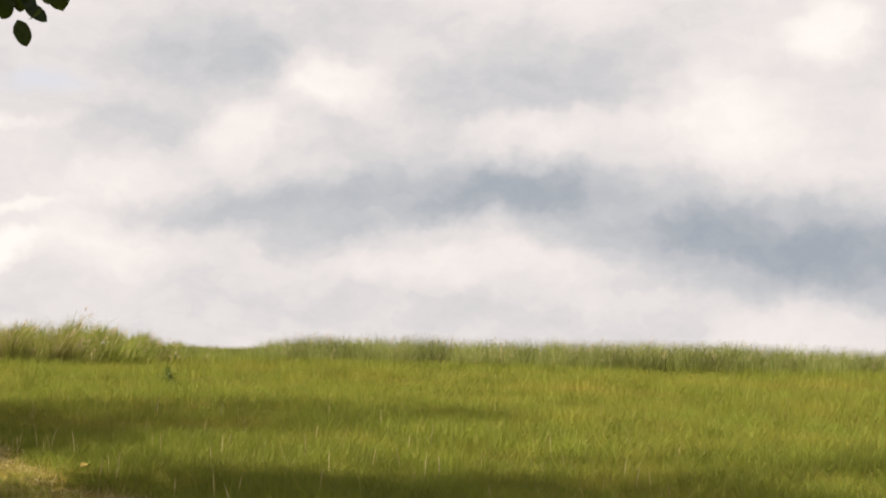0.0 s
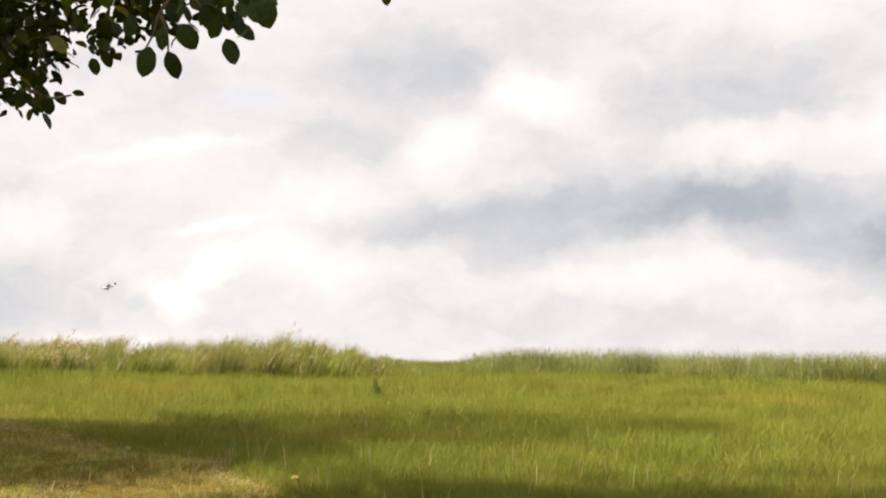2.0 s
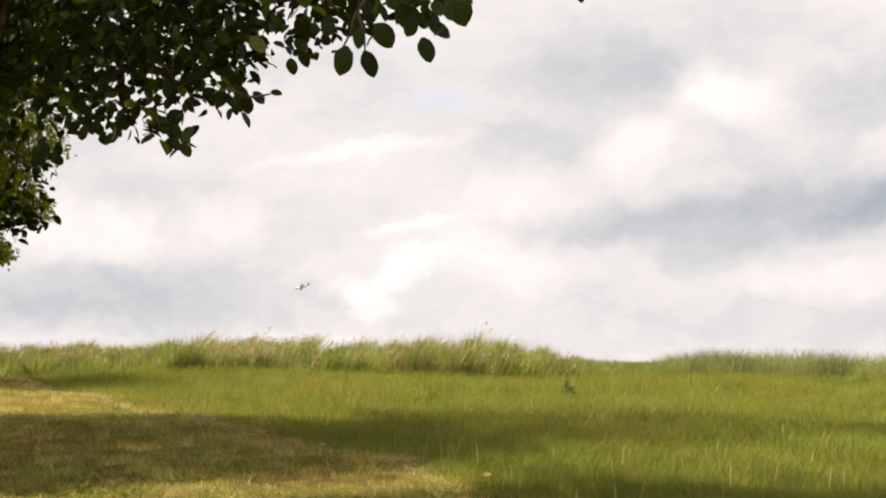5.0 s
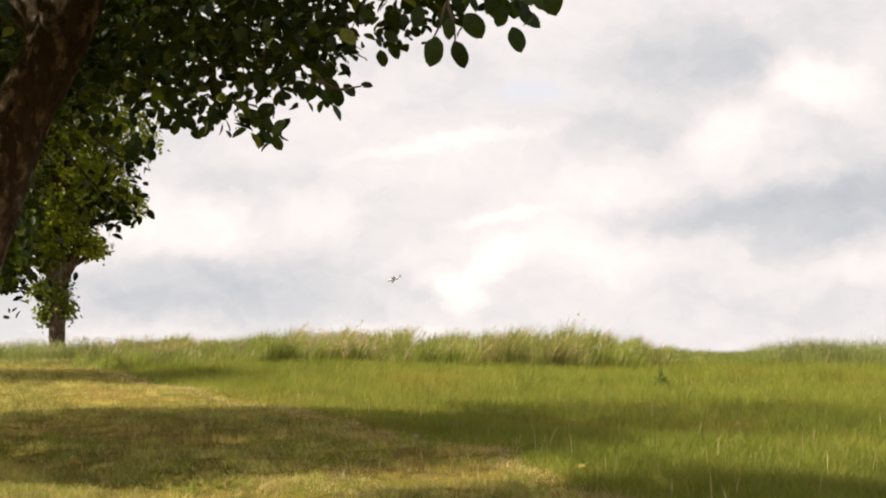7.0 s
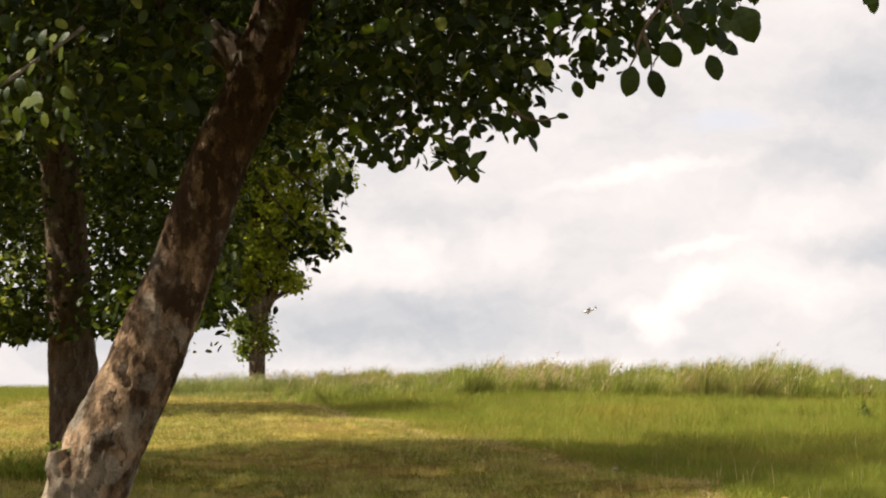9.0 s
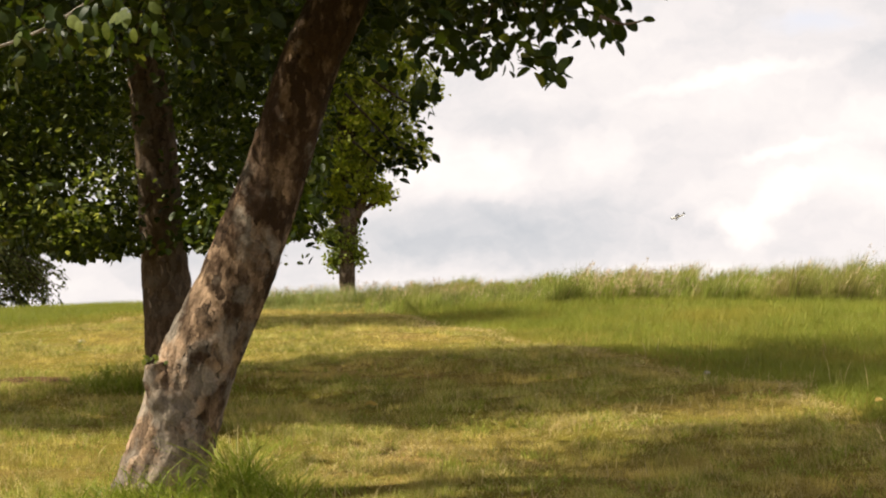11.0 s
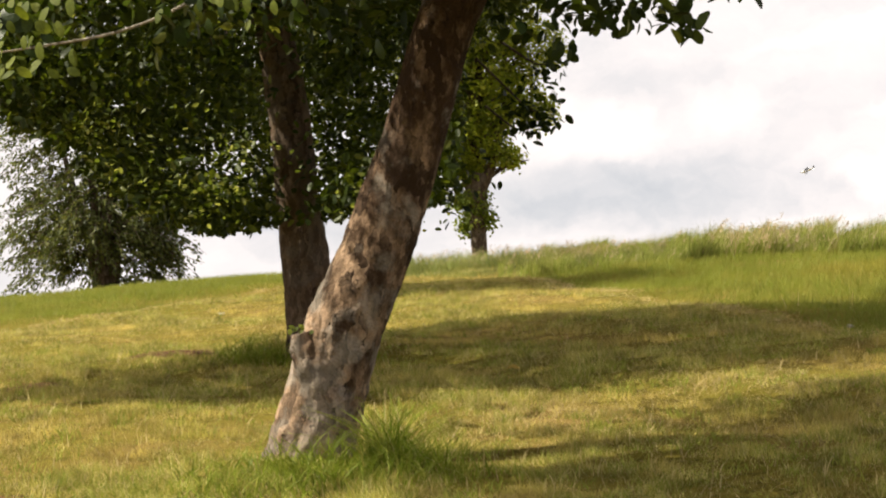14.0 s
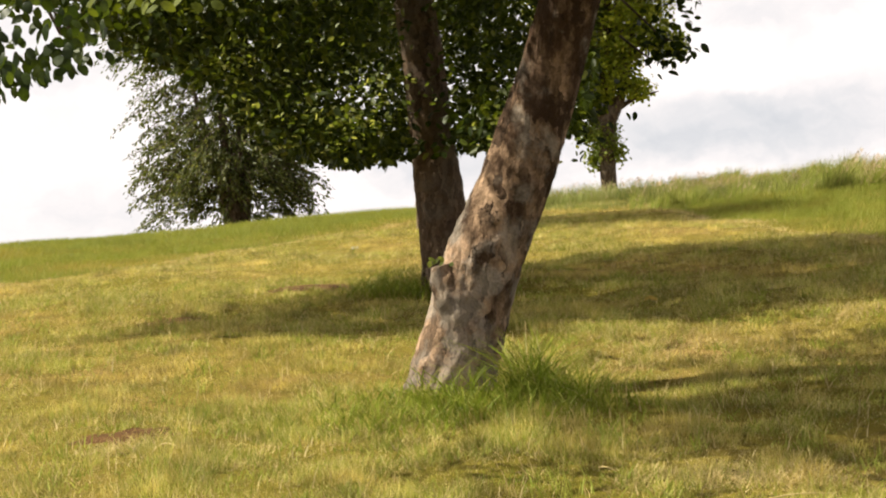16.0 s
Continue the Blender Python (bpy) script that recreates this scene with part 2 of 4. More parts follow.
STRAW = blade_material("dry straw", [(0.0, (0.38, 0.30, 0.12)), (1.0, (0.62, 0.51, 0.27))], (0.42, 0.30, 0.13), 1.5, 0.45, 0.7)
LUSH = blade_material("lush grass", [(0.0, (0.11, 0.155, 0.012)), (0.7, (0.19, 0.235, 0.024)), (1.0, (0.30, 0.28, 0.06))], (0.20, 0.20, 0.03), 1.5, 0.5, 0.7, mottle=0.15)
SEED = blade_material("seed heads", [(0.0, (0.36, 0.27, 0.16)), (1.0, (0.54, 0.43, 0.28))], (0.46, 0.29, 0.20), 0.6, 0.4, 0.7)
# apple and pear leaves: shade inside the crowns put into the dark colour
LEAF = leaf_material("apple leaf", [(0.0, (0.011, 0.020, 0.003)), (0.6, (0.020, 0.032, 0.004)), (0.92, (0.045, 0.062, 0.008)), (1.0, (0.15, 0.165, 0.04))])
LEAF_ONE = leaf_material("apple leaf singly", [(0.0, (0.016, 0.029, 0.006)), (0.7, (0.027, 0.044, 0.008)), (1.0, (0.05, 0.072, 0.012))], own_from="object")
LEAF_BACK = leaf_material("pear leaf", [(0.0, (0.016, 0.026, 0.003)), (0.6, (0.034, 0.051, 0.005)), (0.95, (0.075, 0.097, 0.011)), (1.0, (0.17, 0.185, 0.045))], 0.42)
# brighter copy of the pear leaf: sunlight on the hem put into the colour
LEAF_YOUNG_LIT = leaf_material("sunlit pear tip leaf", [(0.0, (0.06, 0.085, 0.014)), (0.6, (0.10, 0.128, 0.025)), (1.0, (0.30, 0.32, 0.13))], 0.5)
# far crown's sunlight painted into the leaf; the shoot leaf is its darker copy
LEAF_FAR_LIT = leaf_material("sunlit far leaf", [(0.0, (0.14, 0.185, 0.02)), (0.7, (0.22, 0.265, 0.034)), (1.0, (0.33, 0.35, 0.06))], 0.58)
LEAF_SHOOT = leaf_material("shoot leaf", [(0.0, (0.08, 0.115, 0.015)), (0.7, (0.13, 0.165, 0.024)), (1.0, (0.20, 0.23, 0.045))])
LEAF_GREY = leaf_material("willow leaf", [(0.0, (0.040, 0.052, 0.013)), (0.6, (0.070, 0.088, 0.022)), (1.0, (0.15, 0.16, 0.05))])
LEAF_WEED = leaf_material("weed leaf", [(0.0, (0.11, 0.145, 0.035)), (1.0, (0.18, 0.22, 0.065))], 0.3, 0.7)
# bright copy of the apple leaf: sunlight put into the colour; also the sprouts
LEAF_SPROUT_LIT = leaf_material("sprout and sunlit leaf", [(0.0, (0.075, 0.10, 0.014)), (1.0, (0.16, 0.19, 0.03))], 0.55, 0.62, own_from="object")
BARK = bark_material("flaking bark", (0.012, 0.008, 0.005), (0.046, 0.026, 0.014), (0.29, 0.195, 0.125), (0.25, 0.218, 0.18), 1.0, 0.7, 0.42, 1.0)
BARK_DARK = bark_material("dark bark", (0.020, 0.014, 0.010), (0.058, 0.038, 0.024), (0.12, 0.088, 0.062), (0.13, 0.12, 0.10), 1.3, 0.3, 0.4)
BARK_MID = bark_material("brown bark", (0.026, 0.018, 0.012), (0.105, 0.066, 0.040), (0.175, 0.120, 0.078), (0.14, 0.118, 0.095), 1.1, 0.5, 0.6)
BARK_TWIG = bark_material("grey twig bark", (0.10, 0.08, 0.06), (0.24, 0.20, 0.16), (0.36, 0.31, 0.25), (0.34, 0.31, 0.27), 2.0, 0.5, 0.2)
WHITE = paint_material("white paint", (0.50, 0.50, 0.51))
GLASS = paint_material("dark canopy", (0.03, 0.035, 0.045), 0.08)
GREY = paint_material("grey paint", (0.10, 0.10, 0.11), 0.5)

# ---- ground ----
EDGE_Y = (0, 5, 8.5, 9.5, 10.5, 11.7, 13, 14.4, 15.5, 16.8, 18.6, 22)
EDGE_X = (1.7, 1.45, 1.2, 1.06, 0.8, 0.4, 0.0, -0.45, -0.9, -1.35, -2.05, -2.9)
FAR_Y = (0, 10, 14.8, 17.6, 19.5, 22)
FAR_X = (-11.0, -8.0, -6.7, -6.2, -5.7, -4.0)


def ripple(x, y):
    return 0.02 * np.sin(x * 1.3 + 0.7 * y) + 0.018 * np.sin(1.9 * y - 0.8 * x + 1.0) + 0.012 * np.sin(3.7 * x + 2.9 * y)


def ground_z(x, y):
    """A level hilltop that falls away all round behind its crest."""
    x, y = np.asarray(x, float), np.asarray(y, float)
    r = np.hypot(x, y)
    s = np.clip(r / 10.0, 0, 1)
    z = 0.3 * s * s * (3 - 2 * s)
    over = np.clip(r - 21.0, 0, None)
    z = z - np.where(over < 9, 0.004 * over ** 2, 0.324 + 0.072 * (over - 9))
    z = z - 0.07 * np.exp(-((np.degrees(np.arctan2(-x, y)) - 26) / 8.0) ** 2) * np.clip((r - 12) / 8, 0, 1)
    return z + ripple(x, y) * np.clip(1.5 - r / 40, 0, 1)


SOIL = [(-2.82, 6.50, 0.22, 0.22), (-3.80, 12.1, 0.34, 0.45), (-4.05, 10.2, 0.26, 0.30)]
DRY = [(-0.45, 5.75, 0.6, 0.16), (-1.1, 8.4, 0.5, 0.35), (-0.2, 9.1, 0.6, 0.35), (-2.75, 6.2, 0.2, 0.12)]


def mown(x, y):
    """How far a place lies inside the mown strip, in metres."""
    wave = 0.06 * np.sin(y * 3.1) + 0.05 * np.sin(y * 7.3 + 1)
    right = np.interp(y, EDGE_Y, EDGE_X) + wave - x
    left = x - np.interp(y, FAR_Y, FAR_X) + 2 * wave
    return np.minimum(np.minimum(right, left), 22.0 - y)


def mesh_object(name, verts, faces_quads=None, faces_tris=None, mat=None, parent=None, smooth=False):
    """A mesh from arrays of corners, and of quads or triangles."""
    me = bpy.data.meshes.new(name)
    loops, starts, total = [], [], 0
    for fs, k in ((faces_quads, 4), (faces_tris, 3)):
        if fs is not None and len(fs):
            fs = np.asarray(fs, np.int32)
            loops.append(fs.ravel())
            starts.append(total + np.arange(len(fs), dtype=np.int32) * k)
            total += fs.size
    loops, starts = np.concatenate(loops), np.concatenate(starts)
    me.vertices.add(len(verts))
    me.vertices.foreach_set("co", np.asarray(verts, np.float32).ravel())
    me.loops.add(len(loops))
    me.loops.foreach_set("vertex_index", loops)
    me.polygons.add(len(starts))
    me.polygons.foreach_set("loop_start", starts)
    if smooth:
        me.polygons.foreach_set("use_smooth", np.ones(len(starts), bool))
    me.update(calc_edges=True)
    if mat:
        me.materials.append(mat)
    ob = new(name, me)
    if parent is not None:
        ob.parent = parent
        ob.matrix_parent_inverse = parent.matrix_basis.inverted()
    return ob


def build_ground():
    rings = np.concatenate([np.linspace(0.3, 34, 150), np.geomspace(35, 2600, 40)])
    turns = np.linspace(0, 2 * np.pi, 289)[:-1]
    r, a = np.meshgrid(rings, turns, indexing="ij")
    x, y = r * np.sin(a), r * np.cos(a)
    v = np.stack([x, y, ground_z(x, y)], -1).reshape(-1, 3)
    nr, na = r.shape
    i, j = np.meshgrid(np.arange(nr - 1), np.arange(na), indexing="ij")
    q = np.stack([i * na + j, i * na + (j + 1) % na, (i + 1) * na + (j + 1) % na, (i + 1) * na + j], -1).reshape(-1, 4)
    v = np.concatenate([v, [[0, 0, 0]]])
    k = len(v) - 1
    t = np.stack([np.full(na, k), (np.arange(na) + 1) % na, np.arange(na)], -1)
    m, n = material("turf")
    where = n.add("ShaderNodeNewGeometry").outputs["Position"]
    col = n.ramp(n.noise(where, 0.8, 6.0, 0.65), [(0.30, (0.13, 0.115, 0.018)), (0.50, (0.18, 0.145, 0.03)), (0.72, (0.25, 0.165, 0.06))])
    col = n.mix(n.span(n.noise(where, 24.0, 4.0), 0.45, 0.75), col, (0.09, 0.075, 0.02))
    bump = n.add("ShaderNodeBump", {"Height": n.noise(where, 30.0, 6.0, 0.7), "Strength": 0.9, "Distance": 0.03})
    finish(n, n.add("ShaderNodeBsdfPrincipled", {"Base Color": col, "Roughness": 1.0, "Normal": bump.outputs[0], "Specular IOR Level": 0.0}).outputs[0])
    ob = mesh_object("ground", v, q, t, m, smooth=True)
    return tagged(ob, "grassy hilltop of mown turf and meadow", "ground", kind="structure")


build_ground()

# ---- grass ----
rng = np.random.default_rng(7)


def scatter(count, near, far, left, right, power=1.0):
    """Places in a wedge in front of the camera's stand, denser near by."""
    r = near + (far - near) * rng.random(count) ** power
    a = np.radians(rng.uniform(left, right, count))
    return -r * np.sin(a), r * np.cos(a)


def blades(name, x, y, tall, wide, lean, mat, label, segments=2, wind=(0.0, 0.0), curl=0.4, parent=None, lift=0.0, tips=None):
    """Many blades of grass as one mesh: each bends over to a side of its own."""
    n = len(x)
    z = ground_z(x, y) - 0.01 + lift
    turn = rng.uniform(0, 2 * np.pi, n)
    side = np.stack([np.cos(turn), np.sin(turn)], -1)
    tilt = rng.normal(0, 1, (n, 2)) * lean + np.asarray(wind)
    levels = segments + 1
    verts = np.zeros((n, 2 * segments + 1, 3), np.float32)
    for k in range(levels):
        s = k / segments
        off = tilt * tall[:, None] * (s * (1 - curl) + curl * s * s * 1.6)
        up = tall * (s - 0.25 * curl * s * s)
        c = np.stack([x + off[:, 0], y + off[:, 1], z + up], -1)
        if k < segments:
            w = (wide * 0.5 * (1 - 0.45 * s))[:, None]
            o = np.concatenate([side * w, np.zeros((n, 1))], 1)
            verts[:, 2 * k], verts[:, 2 * k + 1] = c - o, c + o
        else:
            verts[:, 2 * segments] = c
            if tips is not None:
                tips.append(c)
    per = 2 * segments + 1
    base = np.arange(n)[:, None] * per
    quads = [base + np.array([2 * k, 2 * k + 1, 2 * k + 3, 2 * k + 2]) for k in range(segments - 1)]
    tris = base + np.array([2 * segments - 2, 2 * segments - 1, 2 * segments])
    ob = mesh_object(name, verts.reshape(-1, 3), np.concatenate(quads) if quads else None, tris, mat, parent)
    if label:
        tagged(ob, label, "grass", kind="stuff")
    return ob


def build_lawn():
    x, y = scatter(860000, 4.6, 22.5, -12, 30, 1.25)
    keep = mown(x, y) > rng.normal(0.0, 0.05, len(x))
    x, y = x[keep], y[keep]
    bare = 0.5 + 0.5 * np.sin(1.7 * x + 0.6 * y + 1.2) * np.sin(1.1 * y - 0.5 * x)
    for cx, cy, rx, ry in SOIL:
        hit = np.exp(-(((x - cx) / rx) ** 4 + ((y - cy) / ry) ** 4))
        keep = rng.random(len(x)) > 0.97 * hit
        x, y, bare = x[keep], y[keep], bare[keep]
    r = np.hypot(x, y)
    lump = np.array([noise.noise(Vector((a * 3.2, b * 3.2, 0.0))) + 0.6 * noise.noise(Vector((a * 8.0, b * 8.0, 5.0))) for a, b in zip(x, y)])
    thick = rng.random(len(x)) < np.maximum(0.6, 0.85 + 0.6 * lump)
    x, y, r, bare, lump = x[thick], y[thick], r[thick], bare[thick], lump[thick]
    tall = rng.uniform(0.020, 0.048, len(x)) * (0.8 + 0.4 * bare) * np.clip(1.0 + 1.3 * lump, 0.5, 2.2)
    tall *= np.where(rng.random(len(x)) < 0.015, 2.0, 1.0)
    straw = rng.random(len(x)) < np.clip(0.22 - 0.7 * lump, 0.04, 0.7) + 0.75 * np.exp(-(mown(x, y) / 0.20) ** 2) + sum(0.55 * np.exp(-(((x - cx) / rx) ** 2 + ((y - cy) / ry) ** 2)) for cx, cy, rx, ry in DRY)
    green = ~straw
    blades("lawn", x[green], y[green], tall[green], 0.0022 + 0.00024 * r[green], 0.33, LAWN, "short mown grass, uneven and yellowing in patches", segments=1)
    blades("lawn_straw", x[straw], y[straw], tall[straw] * 0.8, 0.0026 + 0.00026 * r[straw], 0.9, STRAW, "dry straw-coloured grass stubble in the mown strip", segments=1)
    cx, cy = scatter(1500, 4.8, 14.0, -10, 30, 1.1)
    keep = mown(cx, cy) > 0.1
    cx, cy = cx[keep], cy[keep]
    big = rng.uniform(0.4, 1.0, len(cx)) ** 1.5
    x, y = np.repeat(cx, 26) + rng.normal(0, 0.035, 26 * len(cx)), np.repeat(cy, 26) + rng.normal(0, 0.035, 26 * len(cx))
    blades("lawn_tufts", x, y, rng.uniform(0.04, 0.10, len(x)) * np.repeat(big, 26), rng.uniform(0.0025, 0.0055, len(x)), 0.40, LAWN_TUFT, "small longer tufts of green grass in the mown strip", segments=2)
    x, y = scatter(2600, 4.8, 13.0, -10, 30, 1.1)
    keep = mown(x, y) > 0.0
    x, y = x[keep], y[keep]
    blades("lawn_stalks", x, y, rng.uniform(0.04, 0.10, len(x)), rng.uniform(0.003, 0.005, len(x)), 0.35, STRAW, "single pale dry stalks left standing in the mown strip", segments=2)


def build_meadow():
    x, y = scatter(720000, 7.5, 27.0, -33, 31, 1.15)
    keep = mown(x, y) < rng.normal(0.0, 0.04, len(x))
    x, y = x[keep], y[keep]
    r = np.hypot(x, y)
    out = -mown(x, y)
    swell = 0.5 + 0.5 * np.sin(0.9 * x + 1.3) * np.sin(0.8 * y + 0.4 * x)
    tall = rng.uniform(0.06, 0.15, len(x)) * (0.75 + 0.4 * swell) * np.clip(0.55 + out * 0.5, 0.55, 1.0)
    tall *= np.where((x < -4.5) & (y > 13), 0.85, 1.0)
    near = r < 13.5
    for part_of, pieces in ((near, 2), (~near, 1)):
        blades("meadow", x[part_of], y[part_of], tall[part_of], 0.0017 + 0.00016 * r[part_of], 0.42, MEADOW, "long green meadow grass", segments=pieces, wind=(0.06, 0.0))
    x, y = scatter(150, 8.3, 14.0, -24, 0, 1.0)
    keep = mown(x, y) < -0.08
    x, y = x[keep], y[keep]
    blades("meadow_stalks", x, y, rng.uniform(0.11, 0.19, len(x)), np.full(len(x), 0.006), 0.10, STRAW, "pale seeding grass stalks in the meadow", segments=3)


def panicles(name, tips, each, long, wide, mat, label, wind):
    """Loose seeding tops: small husks about the tip of each stalk."""
    c = np.repeat(tips, each, 0)
    down = rng.uniform(0.0, 1.0, len(c)) * long * 1.6
    x, y = c[:, 0] - wind * down + rng.normal(0, 0.010, len(c)), c[:, 1] + rng.normal(0, 0.010, len(c))
    blades(name, x, y, rng.uniform(0.5, 1.0, len(c)) * long, rng.uniform(0.6, 1.0, len(c)) * wide, 0.45, mat, label, segments=2, wind=(wind, 0.0), lift=c[:, 2] - down - ground_z(x, y))


def build_ridge():
    """Long windblown grass along the crest, with tan seed heads."""
    n = 105000
    a = rng.uniform(-10.4, 8.0, n)
    r = rng.uniform(20.7, 24.2, n)
    wisp = np.array([noise.noise(Vector((p * 1.9, q * 0.5, 0.0))) + 0.7 * noise.noise(Vector((p * 4.6, q * 0.8, 9.0))) for p, q in zip(a, r)])
    swell = np.interp(a, (-10.4, -9.6, -9.0, -8.0, -6.6, -5.6, -4.2, -2.6, -0.6, 1.6, 2.9, 3.4, 4.6, 6.2, 8.0),
                      (0.24, 0.36, 0.52, 0.72, 0.98, 1.02, 0.92, 0.84, 0.90, 0.88, 0.80, 0.66, 0.66, 0.58, 0.42))
    keep = rng.random(n) < np.clip(0.55 + 0.6 * wisp, 0.12, 1.0) * np.clip(swell + 0.15, 0, 1)
    a, r, wisp, swell = a[keep], r[keep], wisp[keep], swell[keep]
    x, y = -r * np.sin(np.radians(a)), r * np.cos(np.radians(a))
    tall = rng.uniform(0.20, 0.44, len(x)) * swell * np.clip(0.92 + 0.55 * wisp, 0.45, 1.5)
    blades("ridge_grass", x, y, tall, np.full(len(x), 0.0068), 0.20, TALL, "long windblown grass along the crest", segments=2, wind=(0.20, 0.0))
    pick = rng.random(len(x)) < (0.014 + 0.09 * np.exp(-((a - 0.3) / 1.1) ** 2) + 0.016 * np.exp(-((a + 4.5) / 2.5) ** 2)) * np.where(a > 3.3, 0.35, 1.0)
    x, y, tall = x[pick], y[pick], tall[pick] * rng.uniform(0.85, 1.06, pick.sum())
    tips = []
    blades("ridge_stalks", x, y, tall, np.full(len(x), 0.0045), 0.16, SEED, "tan seeding stalks of tall grass on the crest", segments=3, wind=(0.32, 0.0), tips=tips)
    panicles("ridge_seed_heads", tips[0], 7, 0.045, 0.0075, SEED, "soft tan seed heads of the tall crest grass", 0.4)
    n = 100000
    a, r = rng.uniform(-33, 28, n), rng.uniform(21.3, 24.2, n)
    keep = (a < -9.2) | ((a > 3.0) & (a < 13.0)) | (rng.random(n) < 0.12)
    a, r = a[keep], r[keep]
    x, y = -r * np.sin(np.radians(a)), r * np.cos(np.radians(a))
    rough = np.array([noise.noise(Vector((p * 2.3, q * 0.6, 4.0))) for p, q in zip(a, r)])
    tall = rng.uniform(0.10, 0.27, len(x)) * np.interp(a, (-33, -22, -13, -12.1, -11.2, -9.2, 4, 7, 10, 12, 14), (1.26, 1.35, 1.38, 1.05, 0.55, 0.7, 0.9, 1.15, 1.1, 0.8, 0.4))
    tall *= np.clip(1.0 + 0.25 * rough, 0.7, 1.3) * np.where(mown(x, y) > 0, 0.3, 1)
    tips = []
    blades("crest_grass", x, y, tall, np.full(len(x), 0.0048), 0.30, BROW, "rough grass on the brow of the hill", segments=2, wind=(0.05, 0), tips=tips)
    pick = (rng.random(len(x)) < np.where(a > 3, 0.045, 0.012)) & (tall > 0.12)
    panicles("crest_seed_heads", tips[0][pick], 4, 0.045, 0.009, SEED, "thin pale seed heads over the rough crest grass", 0.2)


def tuft(name, cx, cy, rx, ry, count, low, high, label, mat=LUSH, wide=0.0068, lean=0.36):
    x, y = cx + rng.normal(0, rx, count), cy + rng.normal(0, ry, count)
    d = np.hypot((x - cx) / rx, (y - cy) / ry)
    tall = rng.uniform(low, high, count) * np.exp(-0.22 * d * d)
    blades(name, x, y, tall, rng.uniform(0.4, 1.1, count) * wide, lean, mat, label, segments=5, curl=0.95)


def build_soil():
    """Worn patches where the soil shows."""
    m, n = material("bare soil")
    where = n.add("ShaderNodeNewGeometry").outputs["Position"]
    col = n.ramp(n.noise(where, 12.0, 5.0, 0.65), [(0.3, (0.055, 0.028, 0.013)), (0.55, (0.12, 0.065, 0.028)), (0.75, (0.24, 0.15, 0.07))])
    bump = n.add("ShaderNodeBump", {"Height": n.noise(where, 45.0, 5.0, 0.7), "Strength": 1.0, "Distance": 0.02})
    finish(n, n.add("ShaderNodeBsdfPrincipled", {"Base Color": col, "Roughness": 1.0, "Normal": bump.outputs[0], "Specular IOR Level": 0.05}).outputs[0])
    for cx, cy, rx, ry in SOIL:
        a = np.linspace(0, 2 * np.pi, 41)[:-1]
        edge = 1 + 0.22 * np.sin(3 * a + cx) + 0.15 * np.sin(7 * a + cy) + 0.1 * np.sin(11 * a)
        v = []
        for s in (0.0, 0.35, 0.7, 1.0):
            x, y = cx + s * rx * edge * np.cos(a), cy + s * ry * edge * np.sin(a)
            v.append(np.stack([x, y, ground_z(x, y) + 0.008 * (1 - s) + (0.002 if s < 1 else -0.01)], -1))
        i, j = np.meshgrid(np.arange(3), np.arange(40), indexing="ij")
        q = np.stack([i * 40 + j, (i + 1) * 40 + j, (i + 1) * 40 + (j + 1) % 40, i * 40 + (j + 1) % 40], -1).reshape(-1, 4)
        tagged(mesh_object("soil_patch", np.concatenate(v), q, None, m, smooth=True), "bare brown soil patch worn in the turf", "soil", kind="stuff")


build_soil()
build_lawn()
build_meadow()
build_ridge()
for cx, cy, rx, ry, count, low, high, label in (
        (-1.74, 6.95, 0.15, 0.06, 320, 0.08, 0.26, "lush long grass at the foot of the leaning tree"),
        (-1.47, 7.10, 0.065, 0.10, 400, 0.18, 0.44, "tall lush grass beside the leaning tree trunk"),
        (-1.30, 6.93, 0.14, 0.10, 360, 0.10, 0.28, "spreading long grass beside the leaning tree"),
        (-2.0, 6.98, 0.20, 0.10, 260, 0.05, 0.15, "long grass at the foot of the leaning tree"),
        (-1.55, 6.72, 0.30, 0.12, 620, 0.07, 0.18, "long grass in front of the leaning tree"),
        (-1.95, 6.62, 0.34, 0.18, 1000, 0.05, 0.13, "greener longer grass before the leaning tree"),
        (-3.10, 11.45, 0.17, 0.2, 700, 0.08, 0.30, "dark grass tuft at the upright tree's foot"),
        (-2.75, 11.4, 0.25, 0.15, 400, 0.08, 0.20, "dark grass round the upright tree's foot")):
    tuft("grass_tuft", cx, cy, rx, ry, count, low, high, label)
tuft("seed_stalks", -1.47, 7.14, 0.06, 0.06, 9, 0.34, 0.50, "pale seeding grass stalks beside the leaning trunk", STRAW, 0.006, 0.25)
tuft("seed_stalks", -2.78, 9.75, 0.04, 0.03, 3, 0.20, 0.29, "thin pale seeding stalks standing in the mown grass", STRAW, 0.006, 0.15)
tuft("seed_stalks", 1.0, 10.5, 0.10, 0.06, 12, 0.12, 0.25, "pale seeding stalks at the edge of the meadow", STRAW, 0.006, 0.12)
tuft("seed_stalks", -1.22, 6.95, 0.12, 0.06, 8, 0.16, 0.26, "pale bent grass stalks in the tuft", STRAW, 0.007, 0.7)

# ---- trees ----


